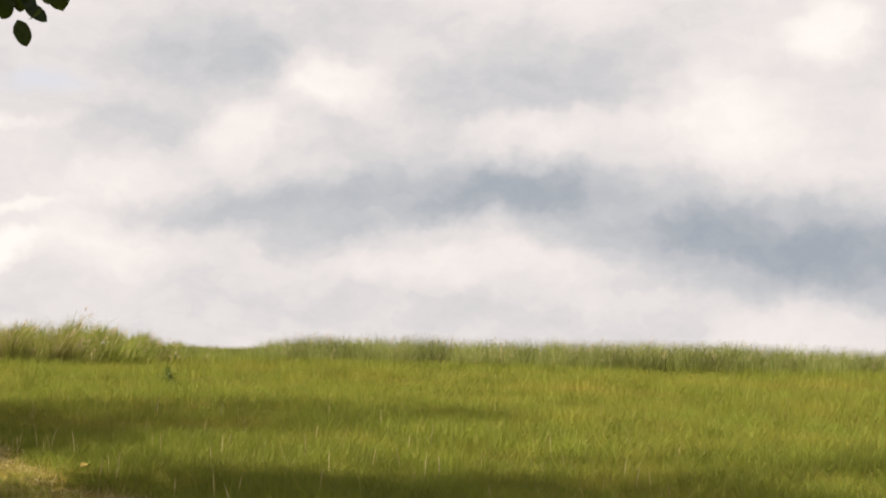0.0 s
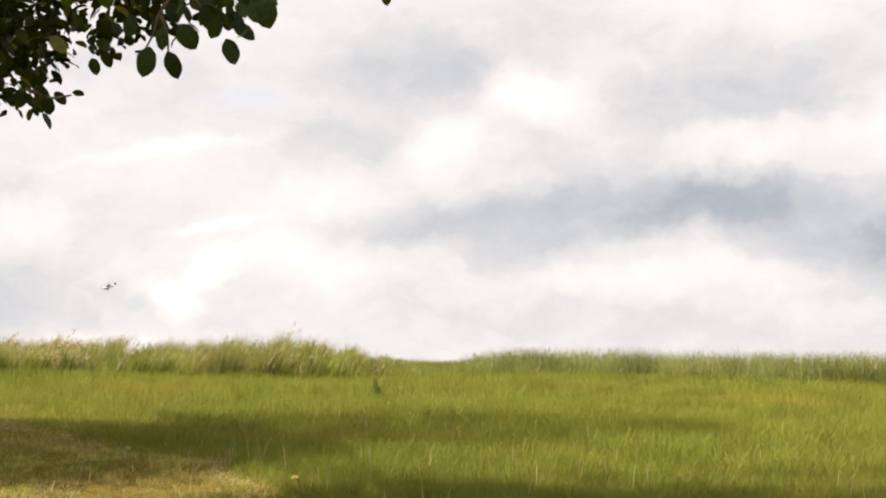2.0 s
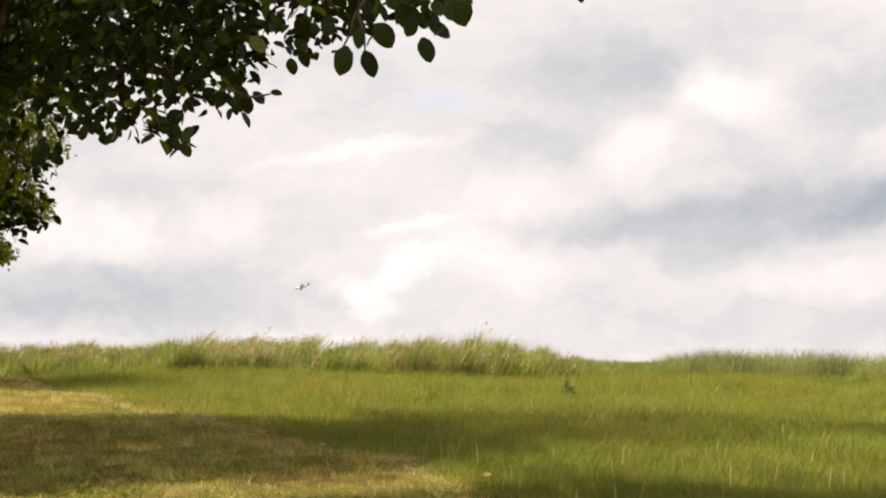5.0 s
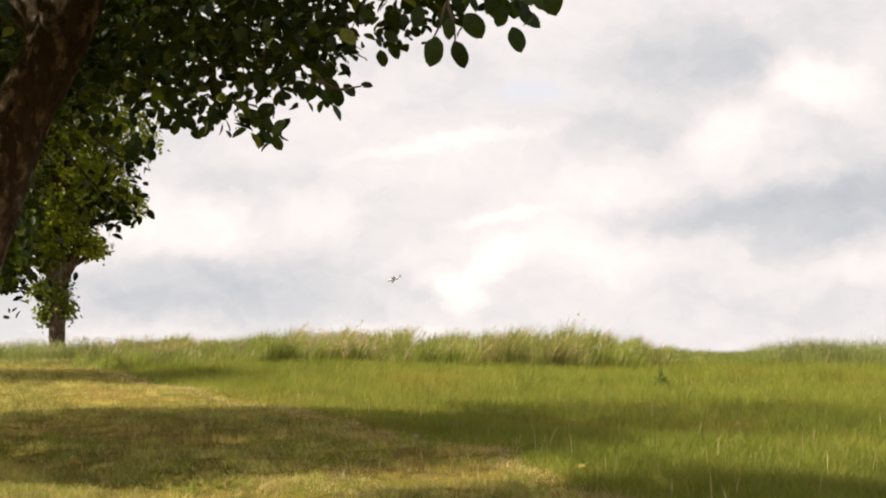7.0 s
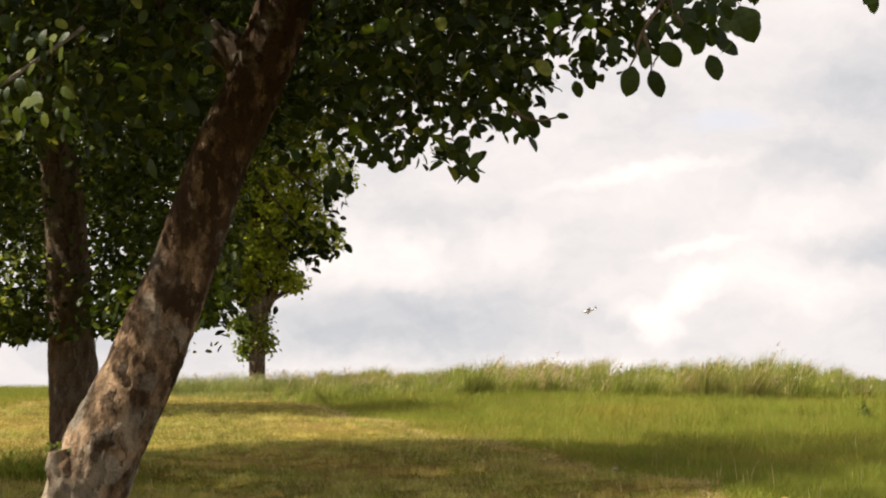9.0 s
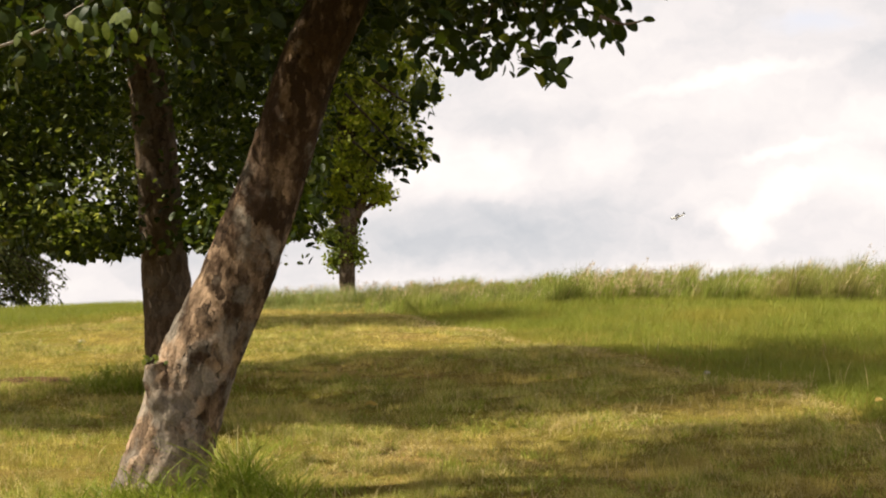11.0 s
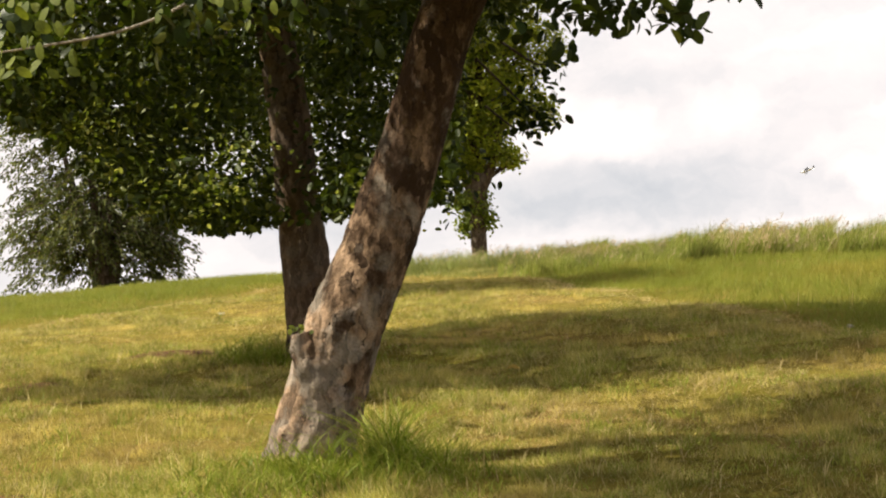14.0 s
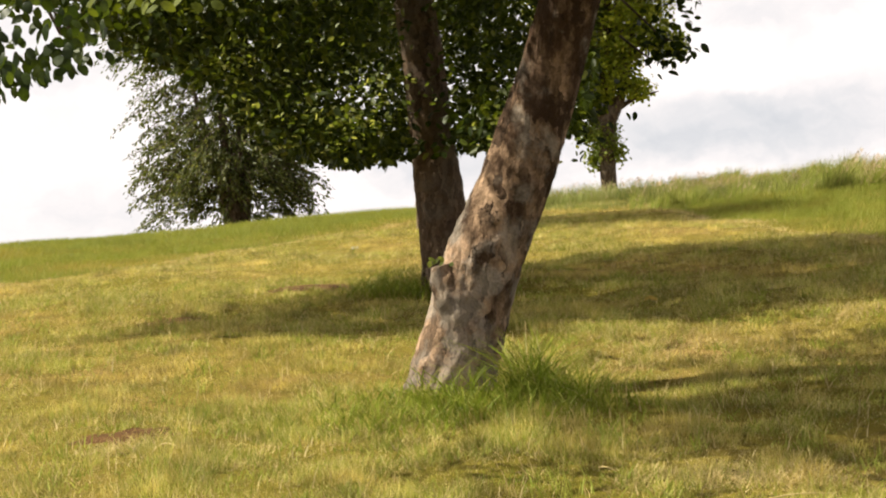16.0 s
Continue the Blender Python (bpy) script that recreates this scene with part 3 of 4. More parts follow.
def tube(points, radii, around=16, bumps=0.0, seed=0.0, steps=6, plates=0.0):
    """Corners and quads of a round limb through points, with uneven skin."""
    p = np.asarray(points, float)
    t = np.linspace(0, len(p) - 1, (len(p) - 1) * steps + 1)
    k = np.clip(t.astype(int), 0, len(p) - 2)
    s = (t - k)[:, None]
    ext = np.concatenate([[2 * p[0] - p[1]], p, [2 * p[-1] - p[-2]]])
    a, b, c, d = ext[k], ext[k + 1], ext[k + 2], ext[k + 3]
    path = 0.5 * (2 * b + (c - a) * s + (2 * a - 5 * b + 4 * c - d) * s ** 2 + (3 * b - a - 3 * c + d) * s ** 3)
    rad = np.interp(t, np.arange(len(p)), radii)
    along = np.gradient(path, axis=0)
    along /= np.linalg.norm(along, axis=1)[:, None]
    ref = np.array([0.0, 1.0, 0.0]) if abs(along[0][1]) < 0.9 else np.array([1.0, 0.0, 0.0])
    u = np.cross(along, ref)
    u /= np.linalg.norm(u, axis=1)[:, None]
    w = np.cross(along, u)
    ang = np.linspace(0, 2 * np.pi, around + 1)[:-1]
    ring = np.cos(ang)[None, :, None] * u[:, None, :] + np.sin(ang)[None, :, None] * w[:, None, :]
    rr = np.repeat(rad[:, None], around, 1)
    if bumps:
        for i in range(len(path)):
            for j in range(around):
                q = Vector(path[i] + ring[i, j] * rad[i])
                lump = noise.noise(q * 5.0 + Vector((seed, 0, 0))) * 0.6
                flake = noise.noise(Vector((q.x * 26, q.y * 26, q.z * 15)) + Vector((seed, 3, 0)))
                flake = flake * 2.2 if flake > 0 else flake * 1.2
                rr[i, j] *= 1 + bumps * (lump + 0.45 * max(-0.6, min(0.3, flake)))
                if plates:
                    plate = noise.noise(Vector((q.x * 34, q.y * 34, q.z * 19 + seed)))
                    rr[i, j] += plates * max(-1.0, min(1.0, plate * 7.0)) * max(0.25, min(1.0, 1.6 - q.z))
    v = path[:, None, :] + ring * rr[:, :, None]
    n, m = rr.shape
    i, j = np.meshgrid(np.arange(n - 1), np.arange(m), indexing="ij")
    q = np.stack([i * m + j, i * m + (j + 1) % m, (i + 1) * m + (j + 1) % m, (i + 1) * m + j], -1).reshape(-1, 4)
    v = np.concatenate([v.reshape(-1, 3), path[-1:]])
    tip = np.stack([(n - 1) * m + np.arange(m), (n - 1) * m + (np.arange(m) + 1) % m, np.full(m, n * m)], -1)
    return v, q, tip


def limb(name, points, radii, mat, parent, around=16, bumps=0.0, seed=0.0, steps=6, label="", plates=0.0):
    v, q, t = tube(points, radii, around, bumps, seed, steps, plates)
    ob = mesh_object(name, v, q, t, mat, parent, smooth=True)
    return tagged(ob, label) if label else ob


def joined_tubes(name, runs, mat, parent, around=5):
    vs, qs, ts, k = [], [], [], 0
    for pts, radii in runs:
        v, q, t = tube(pts, radii, around, steps=2)
        vs.append(v), qs.append(q + k), ts.append(t + k)
        k += len(v)
    ob = mesh_object(name, np.concatenate(vs), np.concatenate(qs), np.concatenate(ts), mat, parent, smooth=True)
    return tagged(ob, kind="stuff")


LEAF_SHAPE = np.array([(0.0, 0.0, 0.0), (0.30, 0.0, -0.03), (0.70, 0.0, -0.02), (1.0, 0.0, -0.12),
                       (0.16, 0.34, 0.05), (0.46, 0.50, 0.06), (0.80, 0.33, 0.0), (0.16, -0.34, 0.05), (0.46, -0.50, 0.06), (0.80, -0.33, 0.0)])
LEAF_QUADS = np.array([(1, 2, 6, 5), (1, 8, 9, 2)])
LEAF_TRIS = np.array([(0, 1, 4), (1, 5, 4), (2, 3, 6), (0, 7, 1), (1, 7, 8), (2, 9, 3)])
SMALL_SHAPE = np.array([(0.0, 0.0, 0.0), (0.28, 0.46, 0.07), (0.75, 0.40, 0.02), (1.0, 0.0, -0.08), (0.75, -0.40, 0.02), (0.28, -0.46, 0.07)])


def unit(v):
    return v / np.maximum(np.linalg.norm(v, axis=-1, keepdims=True), 1e-6)


def foliage(name, at, way, face, length, width, mat, parent, small=False):
    """Many leaves as one mesh."""
    shape = SMALL_SHAPE if small else LEAF_SHAPE
    way = unit(way)
    face = unit(face - way * (face * way).sum(1, keepdims=True))
    across = np.cross(face, way)
    v = (at[:, None, :] + shape[None, :, 0:1] * (length[:, None] * way)[:, None, :]
         + shape[None, :, 1:2] * (width[:, None] * across)[:, None, :] + shape[None, :, 2:3] * (length[:, None] * face)[:, None, :])
    base = (np.arange(len(at)) * len(shape))[:, None, None]
    if small:
        q, t = (base + np.array([(0, 3, 2, 1), (0, 5, 4, 3)])).reshape(-1, 4), None
    else:
        q, t = (base + LEAF_QUADS).reshape(-1, 4), (base + LEAF_TRIS).reshape(-1, 3)
    ob = mesh_object(name, v.reshape(-1, 3), q, t, mat, parent)
    return tagged(ob, kind="stuff")


def leaves_about(centres, spread, per, droop=0.6):
    """Places, ways and faces of leaves in loose clumps."""
    at = np.repeat(centres, per, 0) + rng.normal(0, 1, (len(centres) * per, 3)) * spread
    way = rng.normal(0, 1, at.shape)
    way[:, 2] = way[:, 2] * 0.6 - droop
    face = rng.normal(0, 0.6, at.shape) + np.array([0, 0, 0.9])
    return at, way, face


def in_crown(count, centre, radii, hollow=0.35):
    """Places inside an egg, thicker towards its skin."""
    d = unit(rng.normal(0, 1, (count, 3)))
    r = (hollow ** 3 + (1 - hollow ** 3) * rng.random(count)) ** (1 / 3)
    return np.asarray(centre) + d * r[:, None] * np.asarray(radii)


def base_empty(name, x, y, label, category="tree", z=None):
    ob = new(name)
    ob.location = (x, y, float(ground_z(x, y)) if z is None else z)
    ob.matrix_basis = Matrix.Translation(ob.location)
    return tagged(ob, label, category)


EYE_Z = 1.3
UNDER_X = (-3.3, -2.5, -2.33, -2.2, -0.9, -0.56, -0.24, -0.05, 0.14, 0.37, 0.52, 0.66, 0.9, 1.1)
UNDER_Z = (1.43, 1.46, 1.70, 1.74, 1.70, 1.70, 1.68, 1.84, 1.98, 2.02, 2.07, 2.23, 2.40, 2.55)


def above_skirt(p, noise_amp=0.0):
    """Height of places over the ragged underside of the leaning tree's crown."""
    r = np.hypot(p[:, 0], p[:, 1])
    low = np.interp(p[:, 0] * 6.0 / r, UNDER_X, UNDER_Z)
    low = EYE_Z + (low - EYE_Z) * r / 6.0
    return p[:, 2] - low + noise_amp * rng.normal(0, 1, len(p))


def clear_of_trunk(p, gap=0.26):
    """Where no leaf hangs in front of the bare leaning trunk."""
    r = np.hypot(p[:, 0], p[:, 1])
    s = 7.48 / r
    z = EYE_Z + (p[:, 2] - EYE_Z) * s
    stem = np.interp(z, (1.45, 1.88, 2.12, 2.42, 2.7), (-1.39, -1.24, -1.12, -1.0, -0.93))
    return (np.abs(p[:, 0] * s - stem) > gap) | (z > 2.62) | (p[:, 1] > 7.55)


def sunlit_gap(p):
    """Where leaves are left out along the sun's path, to let the sun reach the lower trunk."""
    aside = -1.70 - p[:, 0]
    level = p[:, 2] - 1.18 * aside
    across = np.abs(p[:, 1] - (7.44 - SUN_SLANT * aside))
    return (aside > 0.15) & (level > 0.0) & (((across < 0.33) & (level < 1.25)) | ((across < 0.26) & (level < 1.95) & (rng.random(len(p)) < 0.65)))


def lets_sun_past(p, low_chance, high_chance):
    """Leaves are thinned along the sun's path, to lay a sunny strip across the lawn beside the trunk."""
    a = (p[:, 2] - 0.3) / 1.18
    gx, gy = p[:, 0] + a, p[:, 1] + SUN_SLANT * a
    far = np.interp(gx, (-2.0, -1.2, -0.5, 0.3, 1.5, 2.5), (9.8, 9.8, 10.1, 10.5, 10.8, 11.0))
    near = np.interp(gx, (-1.6, -1.0, -0.6, -0.1, 0.6, 1.5, 2.5), (7.4, 7.6, 8.1, 8.7, 9.2, 9.7, 10.1))
    inside = (gx > -2.2) & (gy > near) & (gy < far)
    return ~inside | (rng.random(len(p)) < np.where(p[:, 2] > 2.3, high_chance, low_chance))


def sun_side(gx, gy, z):
    """Places at height z in a crown whose shade falls on gx, gy."""
    a = (z - 0.3) / 1.18
    return np.stack([gx - a, gy - SUN_SLANT * a, z], -1)


def build_leaning_tree():
    tree = base_empty("apple_tree", -1.86, 7.40, "leaning old apple tree with flaking grey-brown bark")
    spine = [(-1.885, 7.38, 0.14), (-1.85, 7.40, 0.28), (-1.775, 7.42, 0.51), (-1.73, 7.43, 0.66), (-1.67, 7.44, 0.81), (-1.565, 7.46, 1.02),
             (-1.475, 7.47, 1.24), (-1.39, 7.47, 1.45), (-1.315, 7.46, 1.66), (-1.24, 7.46, 1.88), (-1.12, 7.45, 2.12), (-1.0, 7.42, 2.42), (-0.93, 7.40, 2.7)]
    rad = [0.20, 0.172, 0.154, 0.154, 0.150, 0.138, 0.134, 0.122, 0.116, 0.113, 0.112, 0.108, 0.10]
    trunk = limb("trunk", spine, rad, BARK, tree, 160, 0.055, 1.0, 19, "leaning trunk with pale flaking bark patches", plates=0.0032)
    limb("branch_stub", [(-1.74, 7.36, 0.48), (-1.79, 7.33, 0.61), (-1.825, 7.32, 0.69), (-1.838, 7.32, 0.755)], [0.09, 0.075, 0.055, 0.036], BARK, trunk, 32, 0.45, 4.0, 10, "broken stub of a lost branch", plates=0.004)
    fork = (-0.95, 7.41, 2.62)
    limb("limb", [fork, (-0.6, 7.1, 2.72), (-0.1, 6.6, 2.75), (0.3, 6.1, 2.62), (0.6, 5.8, 2.45)], [0.095, 0.065, 0.045, 0.028, 0.012], BARK_DARK, tree, 14, 0.1, 2)
    limb("limb", [fork, (-0.8, 7.5, 3.0), (-0.65, 7.7, 3.6), (-0.5, 7.8, 4.7)], [0.10, 0.075, 0.05, 0.02], BARK_DARK, tree, 14, 0.1, 3)
    limb("limb", [(-1.1, 7.5, 2.2), (-1.5, 7.6, 2.5), (-2.0, 7.4, 2.7), (-2.6, 7.0, 2.75), (-3.0, 6.6, 2.6)], [0.085, 0.06, 0.04, 0.02, 0.008], BARK_DARK, tree, 14, 0.1, 4)
    limb("limb", [fork, (-1.05, 6.9, 2.85), (-1.25, 6.3, 3.0), (-1.2, 5.7, 2.9)], [0.08, 0.055, 0.035, 0.012], BARK_DARK, tree, 14, 0.1, 5)
    limb("limb", [(-2.42, 5.42, 1.76), (-2.29, 5.48, 1.756), (-2.12, 5.55, 1.774), (-1.94, 5.61, 1.80), (-1.77, 5.63, 1.85), (-1.63, 5.68, 1.93), (-1.4, 5.9, 2.15)], [0.002, 0.003, 0.0038, 0.0045, 0.005, 0.006, 0.008], BARK_TWIG, tree, 8, 0.05, 6, label="bare grey twig")
    c = in_crown(3300, (-1.0, 7.2, 2.9), (2.15, 2.0, 1.35), 0.3)
    c = np.concatenate([c, in_crown(1050, (-0.9, 7.2, 4.1), (1.8, 1.8, 1.5), 0.3)])
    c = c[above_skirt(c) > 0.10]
    c = c[clear_of_trunk(c)]
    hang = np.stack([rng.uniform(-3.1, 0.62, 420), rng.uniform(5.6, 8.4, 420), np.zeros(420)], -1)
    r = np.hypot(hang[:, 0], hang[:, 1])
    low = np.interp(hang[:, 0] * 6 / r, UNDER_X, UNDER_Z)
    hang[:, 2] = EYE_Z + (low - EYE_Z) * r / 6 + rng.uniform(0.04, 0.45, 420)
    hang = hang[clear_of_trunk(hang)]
    upper = np.stack([rng.uniform(-2.5, -1.7, 30), rng.uniform(5.4, 5.9, 30), rng.uniform(1.78, 1.95, 30)], -1)
    hang = np.concatenate([hang, upper])
    # front and top: leaf clumps added out of view to cast shade
    front = sun_side(rng.uniform(-1.5, 0.9, 330), rng.uniform(6.1, 7.4, 330), rng.uniform(3.1, 3.7, 330))
    fall = front[:, 0] + (front[:, 2] - 0.3) / 1.18
    front = front[front[:, 1] + SUN_SLANT * (front[:, 2] - 0.3) / 1.18 > 6.65 - 1.1 * (fall + 1.6)]
    top = sun_side(rng.uniform(1.2, 5.8, 520), rng.uniform(7.6, 10.1, 520), rng.uniform(4.4, 5.2, 520))
    front = np.concatenate([front, top])
    centres = np.concatenate([c, hang])
    centres = np.concatenate([centres[lets_sun_past(centres, 0.75, 0.10)], front])
    centres = centres[~sunlit_gap(centres)]
    runs = []
    hubs = np.array([(-0.2, 6.6, 2.62), (-0.7, 7.6, 3.2), (-2.0, 7.0, 2.6), (-1.3, 6.3, 2.7), (0.3, 6.1, 2.55), (-0.6, 7.1, 2.72), (-2.6, 7.0, 2.6), (-0.95, 7.45, 2.8)])
    for p in centres[::11]:
        if p[1] < 5.95:
            continue
        h = hubs[np.argmin(((hubs - p) ** 2).sum(1))]
        if np.linalg.norm(h - p) > 0.9:
            continue
        mid = (h + p) / 2 + np.array([0, 0, 0.05]) + rng.normal(0, 0.05, 3)
        runs.append(([h, mid, p], [0.009, 0.005, 0.002]))
    joined_tubes("branchwork", runs, BARK_DARK, tree)
    at, way, face = leaves_about(centres, 0.085, 12)
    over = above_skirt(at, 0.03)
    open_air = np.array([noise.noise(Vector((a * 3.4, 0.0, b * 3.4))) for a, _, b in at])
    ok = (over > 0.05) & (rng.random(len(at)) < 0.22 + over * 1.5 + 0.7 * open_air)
    ok &= clear_of_trunk(at, 0.16) & (~sunlit_gap(at) | (rng.random(len(at)) < 0.10))
    side, rise = np.degrees(np.arctan2(-at[:, 0], at[:, 1])), np.degrees(np.arctan2(at[:, 2] - EYE_Z, np.hypot(at[:, 0], at[:, 1])))
    ok &= ~((side > 3.0) & (side < 8.2) & (rise < 6.2) & (rng.random(len(at)) < 0.26))
    ok &= ~((side > -2.0) & (side <= 3.0) & (rise < 8.6) & (rng.random(len(at)) < 0.10))
    at, way, face = at[ok], way[ok], face[ok]
    near = np.argsort(at[:, 1] + 0.6 * at[:, 2])
    singles, rest = near[:255], near[255:]
    length = rng.uniform(0.042, 0.074, len(at))
    upper = rest[at[rest, 2] > 3.0]
    rest = rest[at[rest, 2] <= 3.0]
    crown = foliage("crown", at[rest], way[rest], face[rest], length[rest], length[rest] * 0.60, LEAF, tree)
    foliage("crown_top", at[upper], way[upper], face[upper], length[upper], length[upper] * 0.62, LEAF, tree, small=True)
    shapes = []
    for k in range(3):
        wide, fold, bow = ((0.33, 0.10, 0.10), (0.29, 0.20, 0.16), (0.36, 0.14, 0.22))[k]
        rows = [(0.0, 0.0), (0.06, 0.30), (0.20, 0.74), (0.38, 0.97), (0.56, 0.98), (0.74, 0.80), (0.88, 0.50), (1.0, 0.0)]
        ring = [(x, d * w * wide * (1 + 0.06 * math.sin(9 * x + d)), fold * w * wide - bow * x * x) for d in (1, 0, -1) for x, w in rows]
        m = len(rows)
        me = bpy.data.meshes.new("leaf")
        me.from_pydata(ring, [], [(c * m + i, c * m + i + 1, (c + 1) * m + i + 1, (c + 1) * m + i) for c in (0, 1) for i in range(m - 1)])
        me.materials.append(LEAF_ONE)
        shapes.append(me)

    # mesh for leaves painted as if in the sun, and for the stub's sprouts
    young_lit = shapes[0].copy()
    young_lit.materials[0] = LEAF_SPROUT_LIT

    def hang_leaf(place, way_to, face_to, size, k, lit_or_sprout=False):
        d = Vector(way_to).normalized()
        f = Vector(face_to)
        f = (f - d * f.dot(d)).normalized()
        a = f.cross(d)
        ob = new("leaf", young_lit if lit_or_sprout else shapes[k % 3])
        ob.parent = crown
        ob.matrix_basis = Matrix.Translation(place) @ Matrix((d, a, f)).transposed().to_4x4() @ Matrix.Scale(size, 4)

    for k, i in enumerate(singles):
        hang_leaf(at[i], way[i], face[i], length[i], k)
    # leaves that hang singly out of the ragged edge: azimuth, elevation of the stalk, way of the tip (right, down), size
    LOOSE = [(-2.5, 6.91, -0.2, 1, 0.092), (-3.0, 6.78, 0.45, 1, 0.089), (-3.33, 7.57, 0.8, 1, 0.087), (-4.7, 7.19, 0.4, 1, 0.081),
             (-4.87, 7.62, 1, 0.6, 0.081), (-5.56, 8.56, 0.42, 1, 0.11), (-2.0, 7.8, -0.2, 1, 0.07), (-9.25, 8.9, 0.3, 1, 0.072),
             (-4.5, 7.75, -0.4, 1, 0.06), (-2.7, 7.8, 0.25, 1, 0.08), (-2.85, 7.45, 0.0, 1, 0.065), (-9.6, 9.0, -0.6, 0.6, 0.07),
             (-3.0, 8.2, 0.5, 1, 0.07), (-4.0, 8.1, 0.4, 1, 0.075)]
    INNER = [(1.0, 5.55, -0.3, 1, 0.07), (0.65, 5.45, 0.3, 1, 0.075), (0.35, 5.4, 0.1, 1, 0.07), (0.15, 5.5, 0.7, 0.7, 0.06), (-0.35, 5.5, 1, 0.1, 0.045),
             (0.8, 5.7, 0.6, -0.3, 0.06), (1.4, 5.5, 0.2, 1, 0.06), (2.55, 4.12, -0.1, 1, 0.065), (2.3, 4.25, 0.8, 0.5, 0.055), (2.2, 3.98, 0.6, 1, 0.062),
             (2.6, 4.7, 0.2, 1, 0.08), (2.2, 4.9, -0.6, 0.6, 0.08), (-0.9, 6.5, 0.3, 1, 0.065), (-1.2, 6.75, 0.5, 1, 0.07), (-1.0, 7.0, 0.9, 0.4, 0.065)]
    for reach, hung, aside in ((5.7, LOOSE, 0.11), (7.0, INNER, 0.0)):
        for k, (az, el, right, down, size) in enumerate(hung):
            a, d = radians(az - aside), reach + 0.15 * math.sin(k * 2.2)
            hang_leaf((-d * math.sin(a), d * math.cos(a), EYE_Z + d * math.tan(radians(el))), (right, 0.15 * math.sin(k), -down), (0.2 * math.cos(k * 1.7), -1, 0.3), size, k)
    SPRAY = [(0.86, 5.80), (0.44, 5.64), (1.10, 5.30), (0.69, 5.14), (0.47, 4.90), (1.51, 5.46), (2.17, 5.81), (1.60, 5.87), (0.78, 6.04), (2.57, 4.00), (2.41, 4.54), (2.66, 4.62), (4.53, 4.13), (4.16, 4.40), (4.69, 4.50), (5.18, 4.66), (4.94, 4.42), (5.85, 3.55), (5.66, 3.83), (6.06, 3.91), (6.30, 3.66), (6.46, 3.41), (3.40, 5.02), (3.88, 4.76), (3.07, 5.43)]
    for k, (az, el) in enumerate(SPRAY):
        for q in range(2):
            a, d = radians(az + rng.normal(0, 0.12) * q), 6.6 + rng.normal(0, 0.1)
            hang_leaf((-d * math.sin(a), d * math.cos(a), EYE_Z + d * math.tan(radians(el + 0.12 * q))), (rng.normal(0.2, 0.5), rng.normal(0, 0.3), -1.0), (rng.normal(0, 0.6), -0.9, 0.3), rng.uniform(0.042, 0.062), k + q)
    for k in range(34):
        t = k / 34.0
        az, el = -3.7 - 1.6 * t + rng.normal(0, 0.28), 8.5 - 0.3 * t + rng.normal(0, 0.30)
        a, d = radians(az), 5.7 + rng.normal(0, 0.08)
        hang_leaf((-d * math.sin(a), d * math.cos(a), EYE_Z + d * math.tan(radians(el))), (rng.normal(0.3, 0.6), rng.normal(0, 0.5), -0.8), (rng.normal(0, 0.5), -0.8, rng.normal(0.2, 0.5)), rng.uniform(0.045, 0.07), k)
    for k in range(64):
        a, d = radians(rng.uniform(20.2, 24.0)), rng.uniform(5.2, 5.7)
        el = rng.uniform(3.7, 6.6)
        hang_leaf((-d * math.sin(a), d * math.cos(a), EYE_Z + d * math.tan(radians(el))), (rng.normal(0, 0.7), rng.normal(0, 0.4), -0.7), (-0.4, -0.7, 0.5), rng.uniform(0.036, 0.060), k, True)
    for k in range(210):
        az = rng.uniform(23.2, 26.6)
        a, d, el = radians(az), rng.uniform(5.9, 6.5), 2.7 - 0.33 * (az - 23.2) + 4.2 * rng.random() ** 1.3
        hang_leaf((-d * math.sin(a), d * math.cos(a), EYE_Z + d * math.tan(radians(el))), (rng.normal(0, 0.5), rng.normal(0, 0.4), -0.9), (rng.normal(0, 0.6), -0.8, 0.3), rng.uniform(0.036, 0.055), k)
    for k in range(70):
        a, d, el = radians(rng.uniform(13.6, 18.6)), rng.uniform(5.2, 5.8), rng.uniform(4.9, 8.6)
        hang_leaf((-d * math.sin(a), d * math.cos(a), EYE_Z + d * math.tan(radians(el))), (rng.normal(0, 0.6), rng.normal(0, 0.4), -0.8), (-0.4, -0.7, 0.5), rng.uniform(0.036, 0.058), k, k % 5 > 2)
    for k in range(7):
        hang_leaf((-1.84 + 0.012 * (k - 3), 7.30, 0.75 + 0.012 * (k % 3)), (math.sin(k * 2.3), 0.3 * math.cos(k), 0.6), (0.2, -0.6, 0.8), 0.030, k, True)
    for path in (((-3.6, 8.9), (-2.9, 7.9), (-2.7, 7.25), (-2.5, 6.85)), ((-2.9, 7.9), (-3.1, 7.3), (-3.15, 6.75)), ((-3.6, 8.9), (-4.1, 8.0), (-4.6, 7.6), (-4.9, 7.75)),
                 ((0.9, 5.6), (0.2, 5.35), (-0.4, 5.45))):
        pts = [(-5.7 * math.sin(radians(az)), 5.7 * math.cos(radians(az)), EYE_Z + 5.7 * math.tan(radians(el))) for az, el in path]
        limb("twig", pts, np.linspace(0.006, 0.0025, len(pts)), BARK_DARK, tree, 6, 0, 0, 3)
    return tree


HEM_AZ = (4, 5.3, 5.8, 6.5, 7.5, 8.6, 9.1, 9.7, 10.5, 12.5, 14.2, 16.5, 18.5, 19.5, 20.5, 21.5, 22.5, 24)
HEM_EL = (8, 7.0, 6.0, 5.0, 4.6, 3.4, 0.2, -0.5, -0.65, -0.8, -0.98, -0.98, -0.4, 0.7, 1.6, 2.1, 2.6, 4.4)


